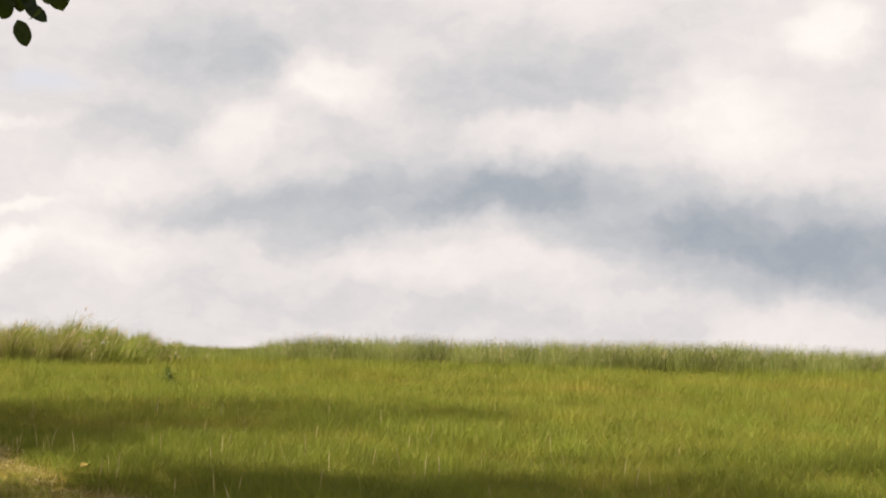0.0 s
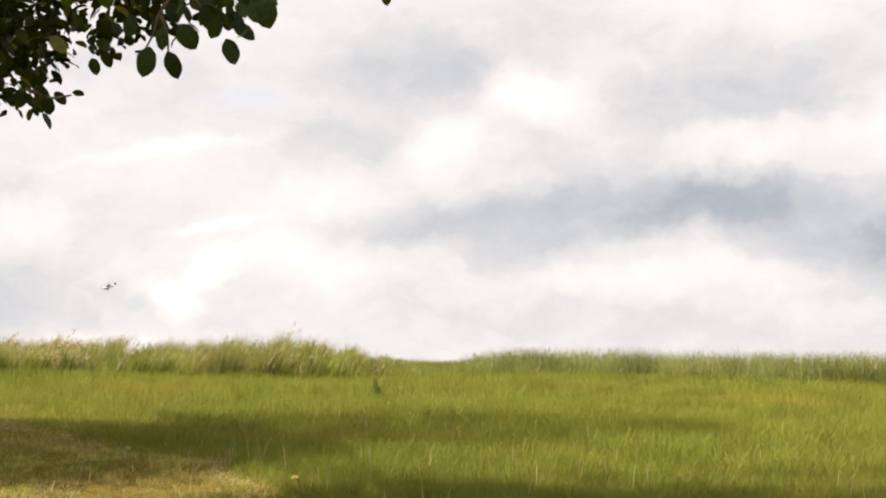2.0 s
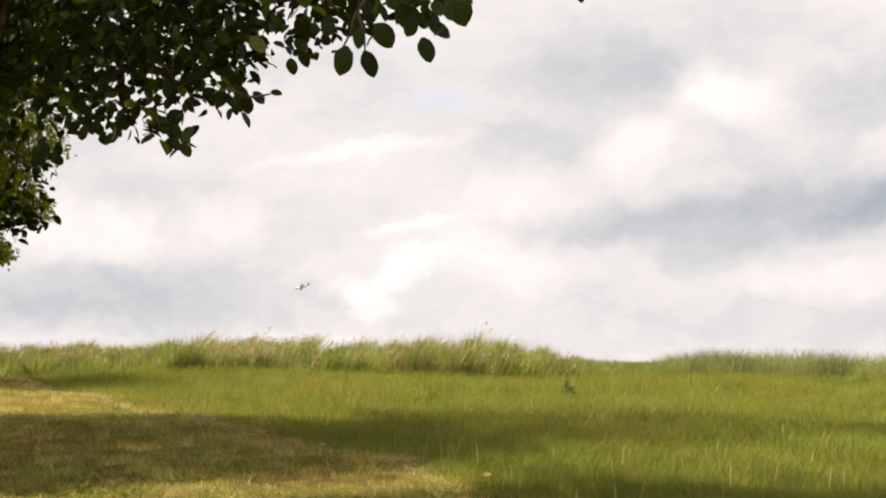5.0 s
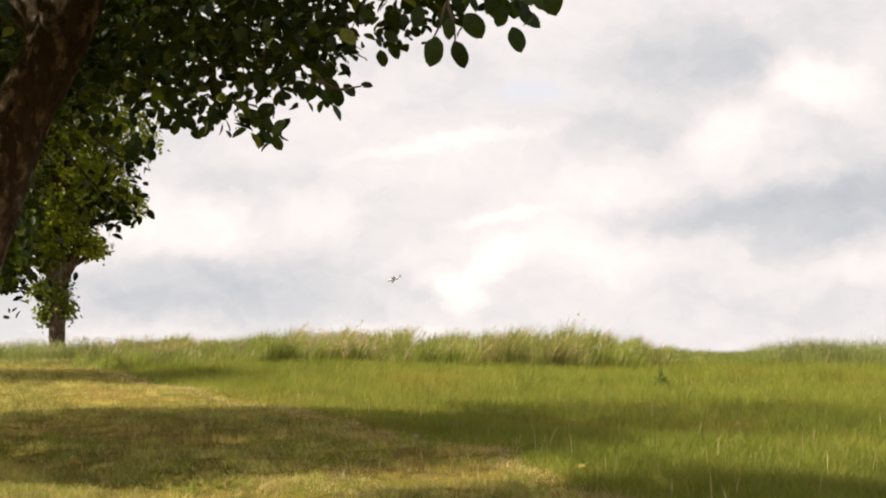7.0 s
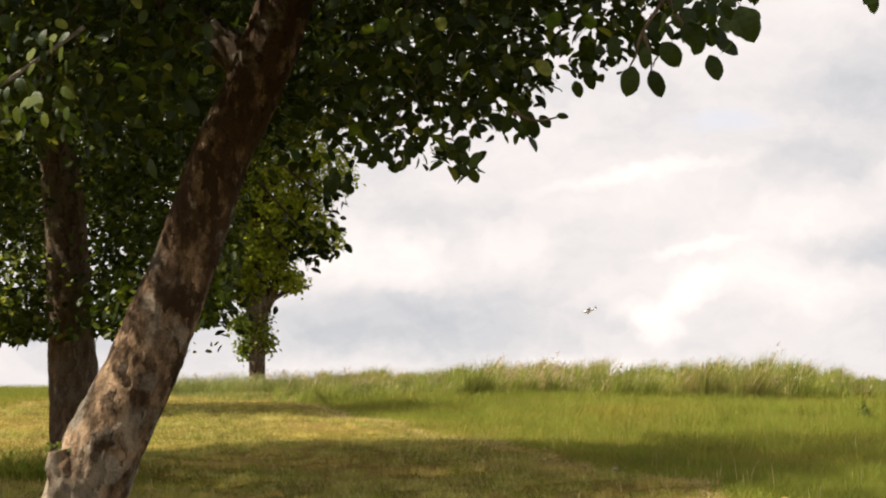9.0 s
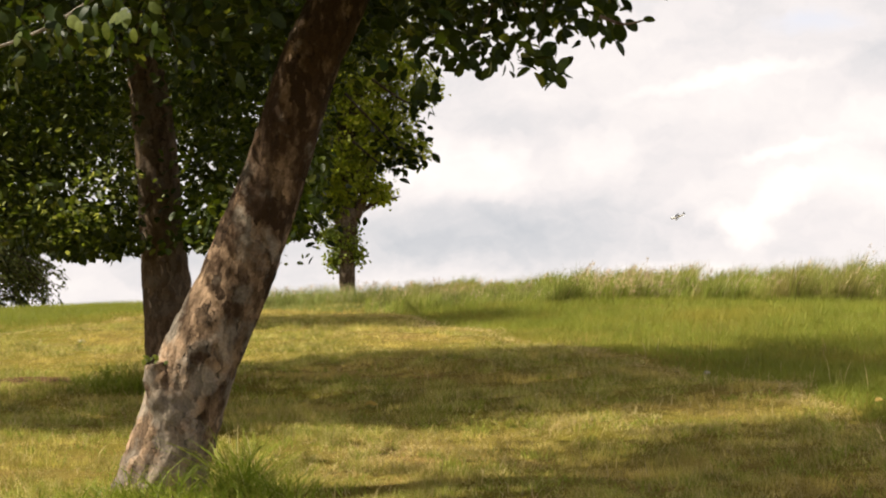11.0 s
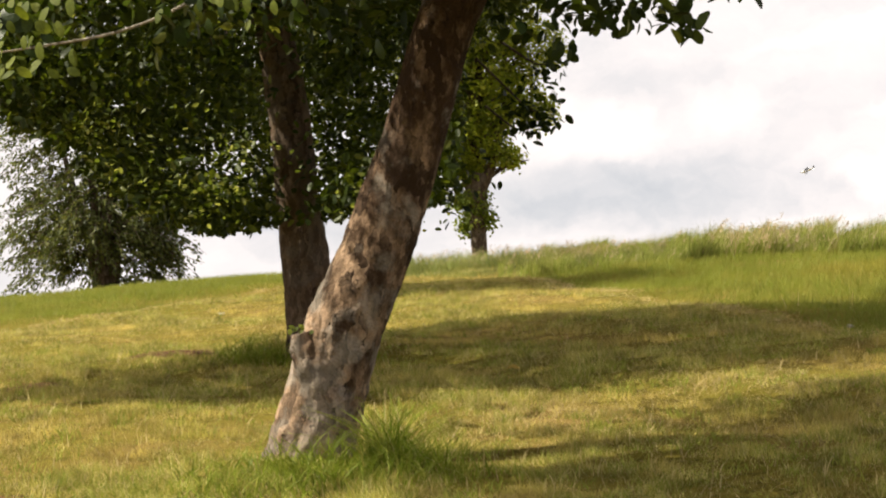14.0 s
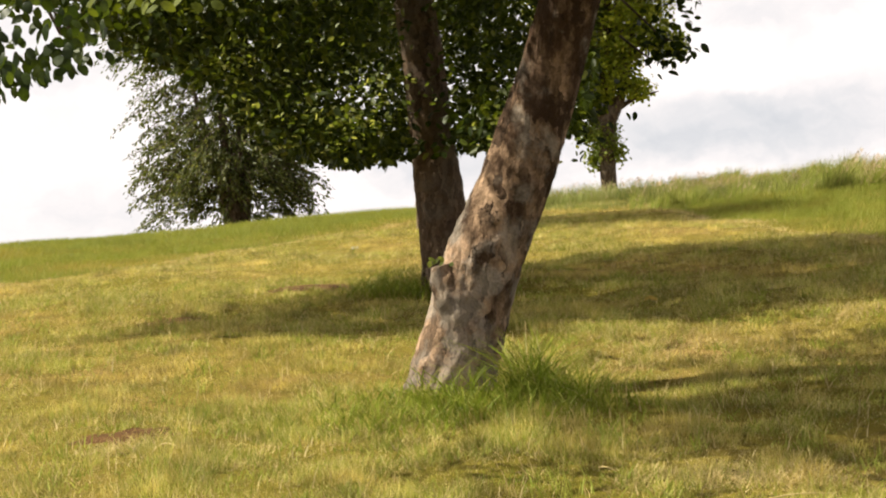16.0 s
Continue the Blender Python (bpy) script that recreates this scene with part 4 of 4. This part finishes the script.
def build_upright_tree(dx, dy, name, label, share, reach):
    """A fruit tree of the row, moved by dx, dy from the second one."""
    move = np.array([dx, dy, 0.0])
    tree = base_empty(name, -2.84 + dx, 11.69 + dy, label)
    limb("trunk", move + [(-2.82, 11.69, 0.2), (-2.83, 11.69, 0.48), (-2.85, 11.69, 0.90), (-2.875, 11.69, 1.25), (-2.885, 11.69, 1.6), (-2.91, 11.68, 1.95), (-2.96, 11.67, 2.35)],
         [0.20, 0.158, 0.146, 0.132, 0.128, 0.125, 0.11], BARK_MID, tree, 64, 0.08, 7.0, 16, plates=0.003)
    top = tuple(move + (-2.95, 11.67, 2.3))
    ends = [((-3.5, 11.0, 2.6), (-4.1, 10.2, 2.6), (-4.6, 9.2, 2.1)), ((-3.5, 11.4, 2.6), (-4.2, 11.1, 2.5), (-4.9, 10.9, 2.0)), ((-2.5, 11.5, 2.9), (-2.0, 11.3, 3.2), (-1.6, 11.1, 3.4)), ((-3.0, 12.1, 2.9), (-3.1, 12.8, 3.3), (-3.1, 13.4, 3.2)),
            ((-2.9, 11.1, 2.8), (-2.9, 10.5, 3.0), (-3.0, 9.9, 2.7)), ((-3.1, 11.7, 3.0), (-3.3, 11.7, 3.8), (-3.2, 11.6, 5.0))]
    ends = [[tuple(move + p) for p in e] for e in ends]
    for k, e in enumerate(ends):
        limb("limb", [top, *e], [0.085, 0.06, 0.04, 0.012], BARK_DARK, tree, 12, 0.1, k)
    c = in_crown(int(5000 * share), move + (-3.1, 11.5, 2.75), np.array((2.55, 2.55, 1.75)) * reach, 0.35)
    c = np.concatenate([c, in_crown(int(350 * share), move + (-2.9, 11.6, 4.5), np.array((2.0, 2.1, 1.6)) * reach, 0.3)])
    r = np.hypot(c[:, 0], c[:, 1])
    az = np.degrees(np.arctan2(-c[:, 0], c[:, 1]))
    low = np.interp(az, HEM_AZ, HEM_EL)
    bare = (c[:, 1] < 11.75) & (np.abs(az - np.interp(EYE_Z + (c[:, 2] - EYE_Z) * 11.7 / c[:, 1], (0.5, 2.3), (13.6, 14.2))) < 0.95) & (c[:, 2] < 2.5)
    c = c[(c[:, 2] > EYE_Z + r * np.tan(np.radians(low)) + 0.08) & ~bare]
    clumps = np.array([noise.noise(Vector(p) * 1.7) + 0.4 * noise.noise(Vector(p) * 4.0) for p in c])
    sunny = (c[:, 2] - 1.9 < 1.3 * (c[:, 0] - dx + 4.6)) | (c[:, 1] - dy > 11.4)
    c = c[(rng.random(len(c)) < 0.72 + 1.9 * clumps) & (sunny | (rng.random(len(c)) < 0.85))]
    if share == 1.0:
        spray = np.stack([rng.uniform(-5.0, -4.12, 150), rng.uniform(8.7, 9.5, 150), rng.uniform(1.90, 2.4, 150)], -1)
        # clumps added above the view, to shade the lawn left of the trunk
        over = np.stack([rng.uniform(-6.3, -5.1, 190), rng.uniform(8.9, 11.0, 190), rng.uniform(2.7, 3.2, 190)], -1)
        a, r = np.radians(rng.uniform(8.9, 19.5, 330)), rng.uniform(9.2, 12.6, 330)
        hem = np.stack([-r * np.sin(a), r * np.cos(a), EYE_Z + r * np.tan(np.radians(np.interp(np.degrees(a), HEM_AZ, HEM_EL))) + rng.uniform(0.02, 0.20, 330)], -1)
        hem = hem[np.abs(np.degrees(a) - 13.8) > 1.0]
        # unseen cover of leaves added to darken the crown beneath
        shade_roof = np.stack([rng.uniform(-4.1, -1.6, 430), rng.uniform(9.4, 12.6, 430), rng.uniform(3.0, 4.0, 430)], -1)
        a, r, up = np.radians(rng.uniform(19.6, 23.2, 150)), rng.uniform(9.4, 11.4, 150), rng.uniform(0.3, 3.2, 150)
        fringe = np.stack([-r * np.sin(a), r * np.cos(a), EYE_Z + r * np.tan(np.radians(np.interp(np.degrees(a), HEM_AZ, HEM_EL) + up))], -1)
        # unseen high clumps, set by the shade band they cast on the meadow
        fall = 0.8 + 3.6 * rng.random(480) ** 1.4
        high = sun_side(fall, rng.uniform(11.8, 15.0 - 0.28 * fall), rng.uniform(4.0, 5.2, 480))
        sprigs = np.stack([(-11.3 * math.sin(radians(az)), 11.3 * math.cos(radians(az)), EYE_Z + 11.3 * math.tan(radians(el))) for az, el in
                           ((6.3, 1.97), (6.6, 1.75), (6.85, 1.95), (6.45, 2.7), (7.0, 1.45), (7.3, 2.3), (6.05, 3.4), (6.3, 3.1), (7.4, 1.5), (9.6, -0.5), (9.3, -0.2), (8.7, 0.3))])
        c = np.concatenate([c, spray, over, shade_roof, hem, fringe, high])
        at, way, face = leaves_about(sprigs, 0.055, 17)
        length = rng.uniform(0.045, 0.072, len(at))
        foliage("hanging_foliage", at, way, face, length, length * 0.6, LEAF, tree)
        for path in (((8.4, 3.6), (7.3, 2.4), (6.85, 1.97), (6.25, 2.0)), ((8.2, 2.2), (7.4, 1.5), (6.95, 1.42)), ((7.6, 4.0), (6.6, 3.3), (6.0, 3.42))):
            pts = [(-11.3 * math.sin(radians(az)), 11.3 * math.cos(radians(az)), EYE_Z + 11.3 * math.tan(radians(el))) for az, el in path]
            limb("twig", pts, np.linspace(0.008, 0.003, len(pts)), BARK_DARK, tree, 6, 0, 0, 3)
        # young tip clumps, their sunlight painted into the leaf colour
        side = np.concatenate([rng.uniform(14.8, 19.5, 8), rng.uniform(9.6, 12.6, 3)])
        lift = rng.uniform(0.1, 1.0, 11) * np.where(side > 14, 2.1, 0.7) + np.interp(side, HEM_AZ, HEM_EL)
        a, r = np.radians(side), rng.uniform(8.9, 9.7, 11)
        tips = np.stack([-r * np.sin(a), r * np.cos(a), EYE_Z + r * np.tan(np.radians(lift))], -1)
        tips = np.repeat(tips, 5, 0) + rng.normal(0, 1, (55, 3)) * np.array([0.13, 0.08, 0.045])
        at, way, face = leaves_about(tips, 0.045, 12, -0.3)
        length = rng.uniform(0.020, 0.038, len(at))
        foliage("young_foliage", at, way, face, length, length * 0.6, LEAF_YOUNG_LIT, tree, small=True)
    hubs = np.array([p for e in ends for p in e])
    runs = []
    for p in c[::12]:
        h = hubs[np.argmin(((hubs - p) ** 2).sum(1))]
        if np.linalg.norm(h - p) > 0.85:
            continue
        runs.append(([h, (h + p) / 2 + rng.normal(0, 0.06, 3), p], [0.014, 0.008, 0.003]))
    joined_tubes("branchwork", runs, BARK_DARK, tree)
    at, way, face = leaves_about(c, 0.085, 25)
    r, az = np.hypot(at[:, 0], at[:, 1]), np.degrees(np.arctan2(-at[:, 0], at[:, 1]))
    ragged = np.array([0.35 * noise.noise(Vector((p * 2.6, 0.0, 3.0))) for p in az])
    ok = at[:, 2] > EYE_Z + r * np.tan(np.radians(np.interp(az, HEM_AZ, HEM_EL) + ragged))
    at, way, face = at[ok], way[ok], face[ok]
    length = rng.uniform(0.038, 0.064, len(at))
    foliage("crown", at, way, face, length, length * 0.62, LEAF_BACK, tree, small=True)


def build_far_tree():
    bx, by = -4.42, 29.68
    tree = base_empty("far_tree", bx, by, "slender leafy tree standing behind the crest")
    limb("trunk", [(bx, by, -0.2), (bx, by, 0.2), (bx, by, 0.65), (bx + 0.01, by, 1.1), (bx + 0.05, by, 1.45)], [0.16, 0.12, 0.125, 0.15, 0.16], BARK_DARK, tree, 20, 0.1, 2, 6)
    limb("limb", [(bx - 0.02, by, 1.1), (bx - 0.2, by, 1.6), (bx - 0.3, by, 2.6), (bx - 0.3, by, 4.0)], [0.10, 0.09, 0.07, 0.03], BARK_DARK, tree, 12, 0.1, 3)
    limb("limb", [(bx + 0.03, by, 1.1), (bx + 0.22, by, 1.45), (bx + 0.45, by, 2.2), (bx + 0.6, by, 3.6)], [0.09, 0.08, 0.06, 0.03], BARK_DARK, tree, 12, 0.1, 4)
    limb("limb", [(bx + 0.18, by, 1.35), (bx + 0.5, by, 1.52), (bx + 0.85, by, 1.6)], [0.04, 0.025, 0.008], BARK_DARK, tree, 8, 0.1, 5)
    eggs = [(-0.1, 3.2, 0.95, 1.4, 480), (0.15, 4.4, 1.15, 1.4, 420), (-0.5, 4.2, 1.4, 1.8, 600), (-0.05, 2.05, 0.62, 0.5, 260), (0.48, 1.68, 0.26, 0.13, 40), (0.55, 2.6, 0.5, 0.5, 130), (1.0, 2.35, 0.32, 0.22, 40), (1.05, 3.3, 0.45, 0.45, 90),
            (-0.17, 0.64, 0.10, 0.13, 18), (0.14, 0.72, 0.10, 0.12, 15), (-0.02, 0.98, 0.19, 0.24, 60), (-0.30, 1.05, 0.16, 0.12, 18), (-0.10, 1.5, 0.24, 0.2, 50), (-0.55, 1.95, 0.5, 0.35, 60)]
    c = np.concatenate([in_crown(n, (bx + dx, by, z), (rx, rx, rz), 0.2) for dx, z, rx, rz, n in eggs])
    runs = [([(bx + 0.1, by, max(1.2, p[2] - 0.6)), (p + np.array((bx, by, p[2] - 0.2))) / 2, p], [0.02, 0.012, 0.005]) for p in c[::6] if p[2] > 1.4]
    joined_tubes("branchwork", runs, BARK_DARK, tree)
    at, way, face = leaves_about(c, 0.065, 19)
    length = rng.uniform(0.045, 0.075, len(at))
    # leaves low on the trunk get the darker copy
    low = at[:, 2] < 1.35
    foliage("crown", at[~low], way[~low], face[~low], length[~low], length[~low] * 0.75, LEAF_FAR_LIT, tree, small=True)
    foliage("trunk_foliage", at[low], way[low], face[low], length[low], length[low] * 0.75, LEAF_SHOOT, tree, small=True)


def build_bushy_tree():
    az, d = radians(19.4), 34.0
    bx, by = -d * math.sin(az), d * math.cos(az)
    z0 = float(ground_z(bx, by))
    tree = base_empty("bushy_tree", bx, by, "bushy grey-green tree with feathery drooping twigs")
    for k, (dx, dy, h, lean) in enumerate(((0.0, 0.0, 3.6, -0.2), (-0.2, 0.1, 3.0, -0.5), (0.25, 0.0, 2.8, 0.7), (0.1, -0.2, 2.6, 0.3))):
        limb("trunk", [(bx + dx * 0.3, by + dy, z0 - 0.1), (bx + dx, by + dy, z0 + 0.9), (bx + dx + lean * 0.5, by + dy, z0 + h * 0.6), (bx + dx + lean, by + dy, z0 + h)],
             [0.16, 0.12, 0.07, 0.015], BARK_DARK, tree, 12, 0.1, k)
    eggs = [(-0.1, 1.7, 1.1, 0.9, 80), (0.25, 1.0, 1.15, 0.8, 150), (0.2, 1.25, 1.35, 0.9, 115), (-0.35, 2.0, 1.05, 1.0, 75), (-0.75, 3.0, 0.7, 0.8, 34), (0.5, 2.1, 1.1, 0.9, 110), (-1.3, 3.6, 0.8, 0.6, 22), (0.2, 3.2, 1.2, 0.9, 80), (0.95, 0.9, 0.40, 0.55, 40), (-0.9, 0.8, 0.7, 0.5, 24)]
    c = np.concatenate([in_crown(n, (bx + dx, by, z0 + z), (rx, rx * 0.9, rz), 0.3) for dx, z, rx, rz, n in eggs])
    runs, ats, ways = [], [], []
    c = np.concatenate([c, c + rng.normal(0, 0.2, c.shape)])
    c = c[rng.random(len(c)) < 0.72]
    c[:, 0] = np.where(c[:, 0] > bx, bx + (c[:, 0] - bx) * 0.78, c[:, 0])
    for p in c:
        out = np.array([p[0] - bx + rng.normal(0, 0.3), p[1] - by, 0.0])
        out = out / max(np.linalg.norm(out), 0.2)
        reach = rng.uniform(0.25, 0.6) * (1.5 if rng.random() < 0.2 else 1.0)
        end = p + out * reach + np.array([0, 0, -reach * rng.uniform(0.15, 0.8)])
        mid = (p + end) / 2 + np.array([0, 0, 0.07])
        runs.append(([p, mid, end], [0.008, 0.006, 0.003]))
        s = rng.random(34)[:, None]
        ats.append(p * (1 - s) ** 2 + 2 * mid * s * (1 - s) + end * s * s + rng.normal(0, 0.035, (34, 3)))
        ways.append(np.repeat((end - p)[None] / reach, 34, 0) + rng.normal(0, 0.55, (34, 3)) + np.array([0, 0, -0.3]))
    joined_tubes("branchwork", runs, BARK_DARK, tree, 4)
    at, way = np.concatenate(ats), np.concatenate(ways)
    face = rng.normal(0, 0.7, at.shape) + np.array([0, -0.2, 0.8])
    length = rng.uniform(0.050, 0.088, len(at))
    foliage("crown", at, way, face, length, length * 0.45, LEAF_GREY, tree, small=True)


build_leaning_tree()
build_upright_tree(0.0, 0.0, "pear_tree", "upright fruit tree with dark bark and drooping leafy crown", 1.0, 1.0)
build_upright_tree(-1.75, 7.0, "pear_tree", "fruit tree of the row, hidden behind the upright one", 0.28, 0.55)
build_far_tree()
build_bushy_tree()

# ---- aircraft ----


def part(name, bm, mat, parent, label=""):
    me = bpy.data.meshes.new(name)
    bm.to_mesh(me)
    bm.free()
    for p in me.polygons:
        p.use_smooth = True
    me.materials.append(mat)
    ob = new(name, me)
    ob.parent = parent
    return tagged(ob, label) if label else ob


def loft(sections):
    """A closed skin through rings of equal length."""
    bm = bmesh.new()
    rings = [[bm.verts.new(p) for p in s] for s in sections]
    for a, b in zip(rings, rings[1:]):
        for i in range(len(a)):
            bm.faces.new((a[i], a[(i + 1) % len(a)], b[(i + 1) % len(a)], b[i]))
    bm.faces.new(rings[0][::-1])
    bm.faces.new(rings[-1])
    bmesh.ops.recalc_face_normals(bm, faces=bm.faces)
    return bm


def hoop(x, ry, rz, z=0.0, n=16):
    return [(x, ry * math.cos(2 * math.pi * i / n), z + rz * math.sin(2 * math.pi * i / n)) for i in range(n)]


def foil(x, y, z, chord, thick, up=False):
    prof = ((0.0, 0.0), (0.1, 0.6), (0.35, 1.0), (0.7, 0.55), (1.0, 0.0), (0.7, -0.25), (0.35, -0.4), (0.1, -0.35))
    return [(x - chord * a, (thick * b if up else y), (z if up else z + thick * b)) for a, b in prof]


def build_aircraft():
    az, el, d = radians(-1.2), radians(-0.2), 1000.0
    plane = new("light_aircraft")
    tagged(plane, "small white low-wing aircraft flying under the clouds", "aircraft")
    plane.matrix_basis = pose(-d * math.sin(az), d * math.cos(az), EYE_Z + d * math.tan(el), -22, 14, 168)
    part("fuselage", loft([hoop(3.3, 0.15, 0.15), hoop(2.9, 0.5, 0.5), hoop(1.6, 0.62, 0.68), hoop(0.2, 0.62, 0.75, 0.05), hoop(-1.6, 0.42, 0.5, 0.1), hoop(-3.9, 0.12, 0.2, 0.25)]), WHITE, plane)
    part("canopy", loft([hoop(1.5, 0.2, 0.1, 0.62), hoop(0.8, 0.45, 0.38, 0.68), hoop(-0.3, 0.45, 0.4, 0.68), hoop(-1.3, 0.2, 0.12, 0.6)]), GLASS, plane, "dark glazed canopy")
    for s in (-1, 1):
        part("wing", loft([foil(1.3, s * 0.4, -0.35, 1.7, 0.16), foil(1.1, s * 2.6, -0.2, 1.45, 0.13), foil(0.8, s * 4.6, -0.02, 1.0, 0.09)]), GREY, plane, "grey-shaded wing")
        part("tailplane", loft([foil(-3.1, s * 0.1, 0.3, 0.95, 0.08), foil(-3.3, s * 1.6, 0.3, 0.65, 0.05)]), WHITE, plane)
    part("fin", loft([foil(-2.9, 0, 0.3, 1.15, 0.07, True), foil(-3.45, 0, 1.6, 0.6, 0.05, True)]), GREY, plane, "grey tail fin")
    part("spinner", loft([hoop(3.75, 0.02, 0.02), hoop(3.55, 0.13, 0.13), hoop(3.3, 0.16, 0.16)]), GREY, plane)
    for s in (0, 1, 2):
        a = 2 * math.pi * s / 3
        tip = (3.45, 0.9 * math.cos(a), 0.9 * math.sin(a))
        root = (3.45, 0.1 * math.cos(a), 0.1 * math.sin(a))
        part("propeller_blade", loft([[(root[0] + 0.03 * math.cos(b), root[1] - 0.07 * math.sin(b) * math.sin(a), root[2] + 0.07 * math.sin(b) * math.cos(a)) for b in (0, 1.57, 3.14, 4.71)],
             [(tip[0] + 0.02 * math.cos(b), tip[1] - 0.05 * math.sin(b) * math.sin(a), tip[2] + 0.05 * math.sin(b) * math.cos(a)) for b in (0, 1.57, 3.14, 4.71)]]), GREY, plane)


build_aircraft()

# ---- small things on the grass ----


def build_fallen_leaves():
    me = bpy.data.meshes.new("fallen_leaf")
    shape = LEAF_SHAPE * np.array([1, 0.6, 2.6])
    me.from_pydata([tuple(p) for p in shape], [], [tuple(f) for f in LEAF_QUADS.tolist() + LEAF_TRIS.tolist()])
    me.materials.append(paint_material("dry leaf", (0.62, 0.44, 0.11), 0.7))
    for x, y, size, turn in ((1.12, 9.50, 0.06, 30), (-1.33, 9.9, 0.075, 160), (-1.62, 7.9, 0.05, 70)):
        ob = new("fallen_leaf", me)
        ob.matrix_basis = pose(x, y, float(ground_z(x, y)) + 0.045, 18, -12, turn) @ Matrix.Scale(size, 4)
        tagged(ob, "curled orange-brown fallen leaf lying on the mown grass", "leaf", "fallen leaves")


def build_straws():
    straw = paint_material("straw", (0.46, 0.36, 0.15), 0.8)
    for x, y, long, turn in ((-2.52, 6.10, 0.10, -35), (-0.42, 5.45, 0.20, 24), (-4.62, 15.3, 0.30, 8), (-1.0, 5.75, 0.07, -35)):
        a = radians(turn)
        pts = []
        for k in (-0.5, -0.15, 0.2, 0.5):
            px, py = x + k * long * math.cos(a), y + k * long * math.sin(a)
            pts.append((px, py, float(ground_z(px, py)) + 0.032 + 0.004 * math.cos(k * 5)))
        v, q, t = tube(pts, [0.0018, 0.0024, 0.002, 0.0012], 6, steps=3)
        tagged(mesh_object("grass_straw", v, q, t, straw, smooth=True), "dry pale straw lying on the cut grass", "straw", "loose straws")


def build_stone():
    bm = bmesh.new()
    bmesh.ops.create_icosphere(bm, subdivisions=3, radius=0.022)
    for v in bm.verts:
        v.co = v.co * (1 + 0.35 * noise.noise(v.co * 30)) * 1.0
        v.co.z *= 0.55
    ob = new("stone", bpy.data.meshes.new("stone"))
    bm.to_mesh(ob.data)
    bm.free()
    ob.data.materials.append(paint_material("pale stone", (0.30, 0.27, 0.21), 0.9))
    ob.location = (0.40, 11.72, float(ground_z(0.40, 11.72)) + 0.032)
    tagged(ob, "small pale stone at the edge of the mown strip", "stone")


def build_flower(x, y, tall, label, head):
    """A white umbel on a stalk with a few leaves."""
    z = float(ground_z(x, y))
    plant = base_empty("meadow_flower", x, y, label, "flower")
    limb("stalk", [(x, y, z), (x + 0.01, y, z + tall * 0.5), (x + 0.03, y, z + tall)], [0.006, 0.005, 0.004], LUSH, plant, 6)
    n = 40
    top = np.array([x + 0.03, y, z + tall])
    at = top + rng.normal(0, 1, (n, 3)) * np.array([head, head, head * 0.3])
    foliage("blossom", at, rng.normal(0, 1, (n, 3)), rng.normal(0, 0.3, (n, 3)) + np.array([0, 0, 1.0]), np.full(n, head * 0.55), np.full(n, head * 0.5), PETAL, plant, small=True)
    m = 26
    at = np.array([x, y, z + tall * 0.4]) + rng.normal(0, 1, (m, 3)) * np.array([head, head, tall * 0.22])
    foliage("foliage", at, rng.normal(0, 1, (m, 3)), rng.normal(0, 0.5, (m, 3)) + np.array([0, 0, 0.8]), np.full(m, head), np.full(m, head * 0.5), LEAF_GREY, plant, small=True)


def build_weed(x, y, tall, wide, label):
    """A leafy weed standing over the grass."""
    z = float(ground_z(x, y))
    plant = base_empty("weed", x, y, label, "weed")
    limb("stalk", [(x, y, z), (x - 0.01, y, z + tall * 0.6), (x + 0.01, y, z + tall)], [0.010, 0.008, 0.004], LUSH, plant, 6)
    m = 70
    s = rng.random(m)
    at = np.stack([x + rng.normal(0, 1, m) * wide * (1 - 0.7 * s), y + rng.normal(0, 1, m) * wide * (1 - 0.7 * s), z + 0.03 + s * tall], -1)
    way = at - np.array([x, y, z]) * np.array([1, 1, 0]) - np.array([0, 0, 1]) * at[:, 2:3]
    foliage("foliage", at, way + rng.normal(0, 0.02, (m, 3)), rng.normal(0, 0.4, (m, 3)) + np.array([0, 0, 1.0]), np.full(m, 0.05), np.full(m, 0.02), LEAF_WEED, plant, small=True)


PETAL = paint_material("white petals", (0.58, 0.56, 0.48), 0.8)
build_fallen_leaves()
build_straws()
build_stone()
build_flower(2.62, 20.9, 0.20, "white-flowered meadow herb standing in the grass", 0.03)
build_flower(-4.45, 15.25, 0.07, "small pale flower in the mown turf", 0.016)
build_weed(2.70, 16.9, 0.10, 0.03, "leafy green weed standing over the meadow grass")
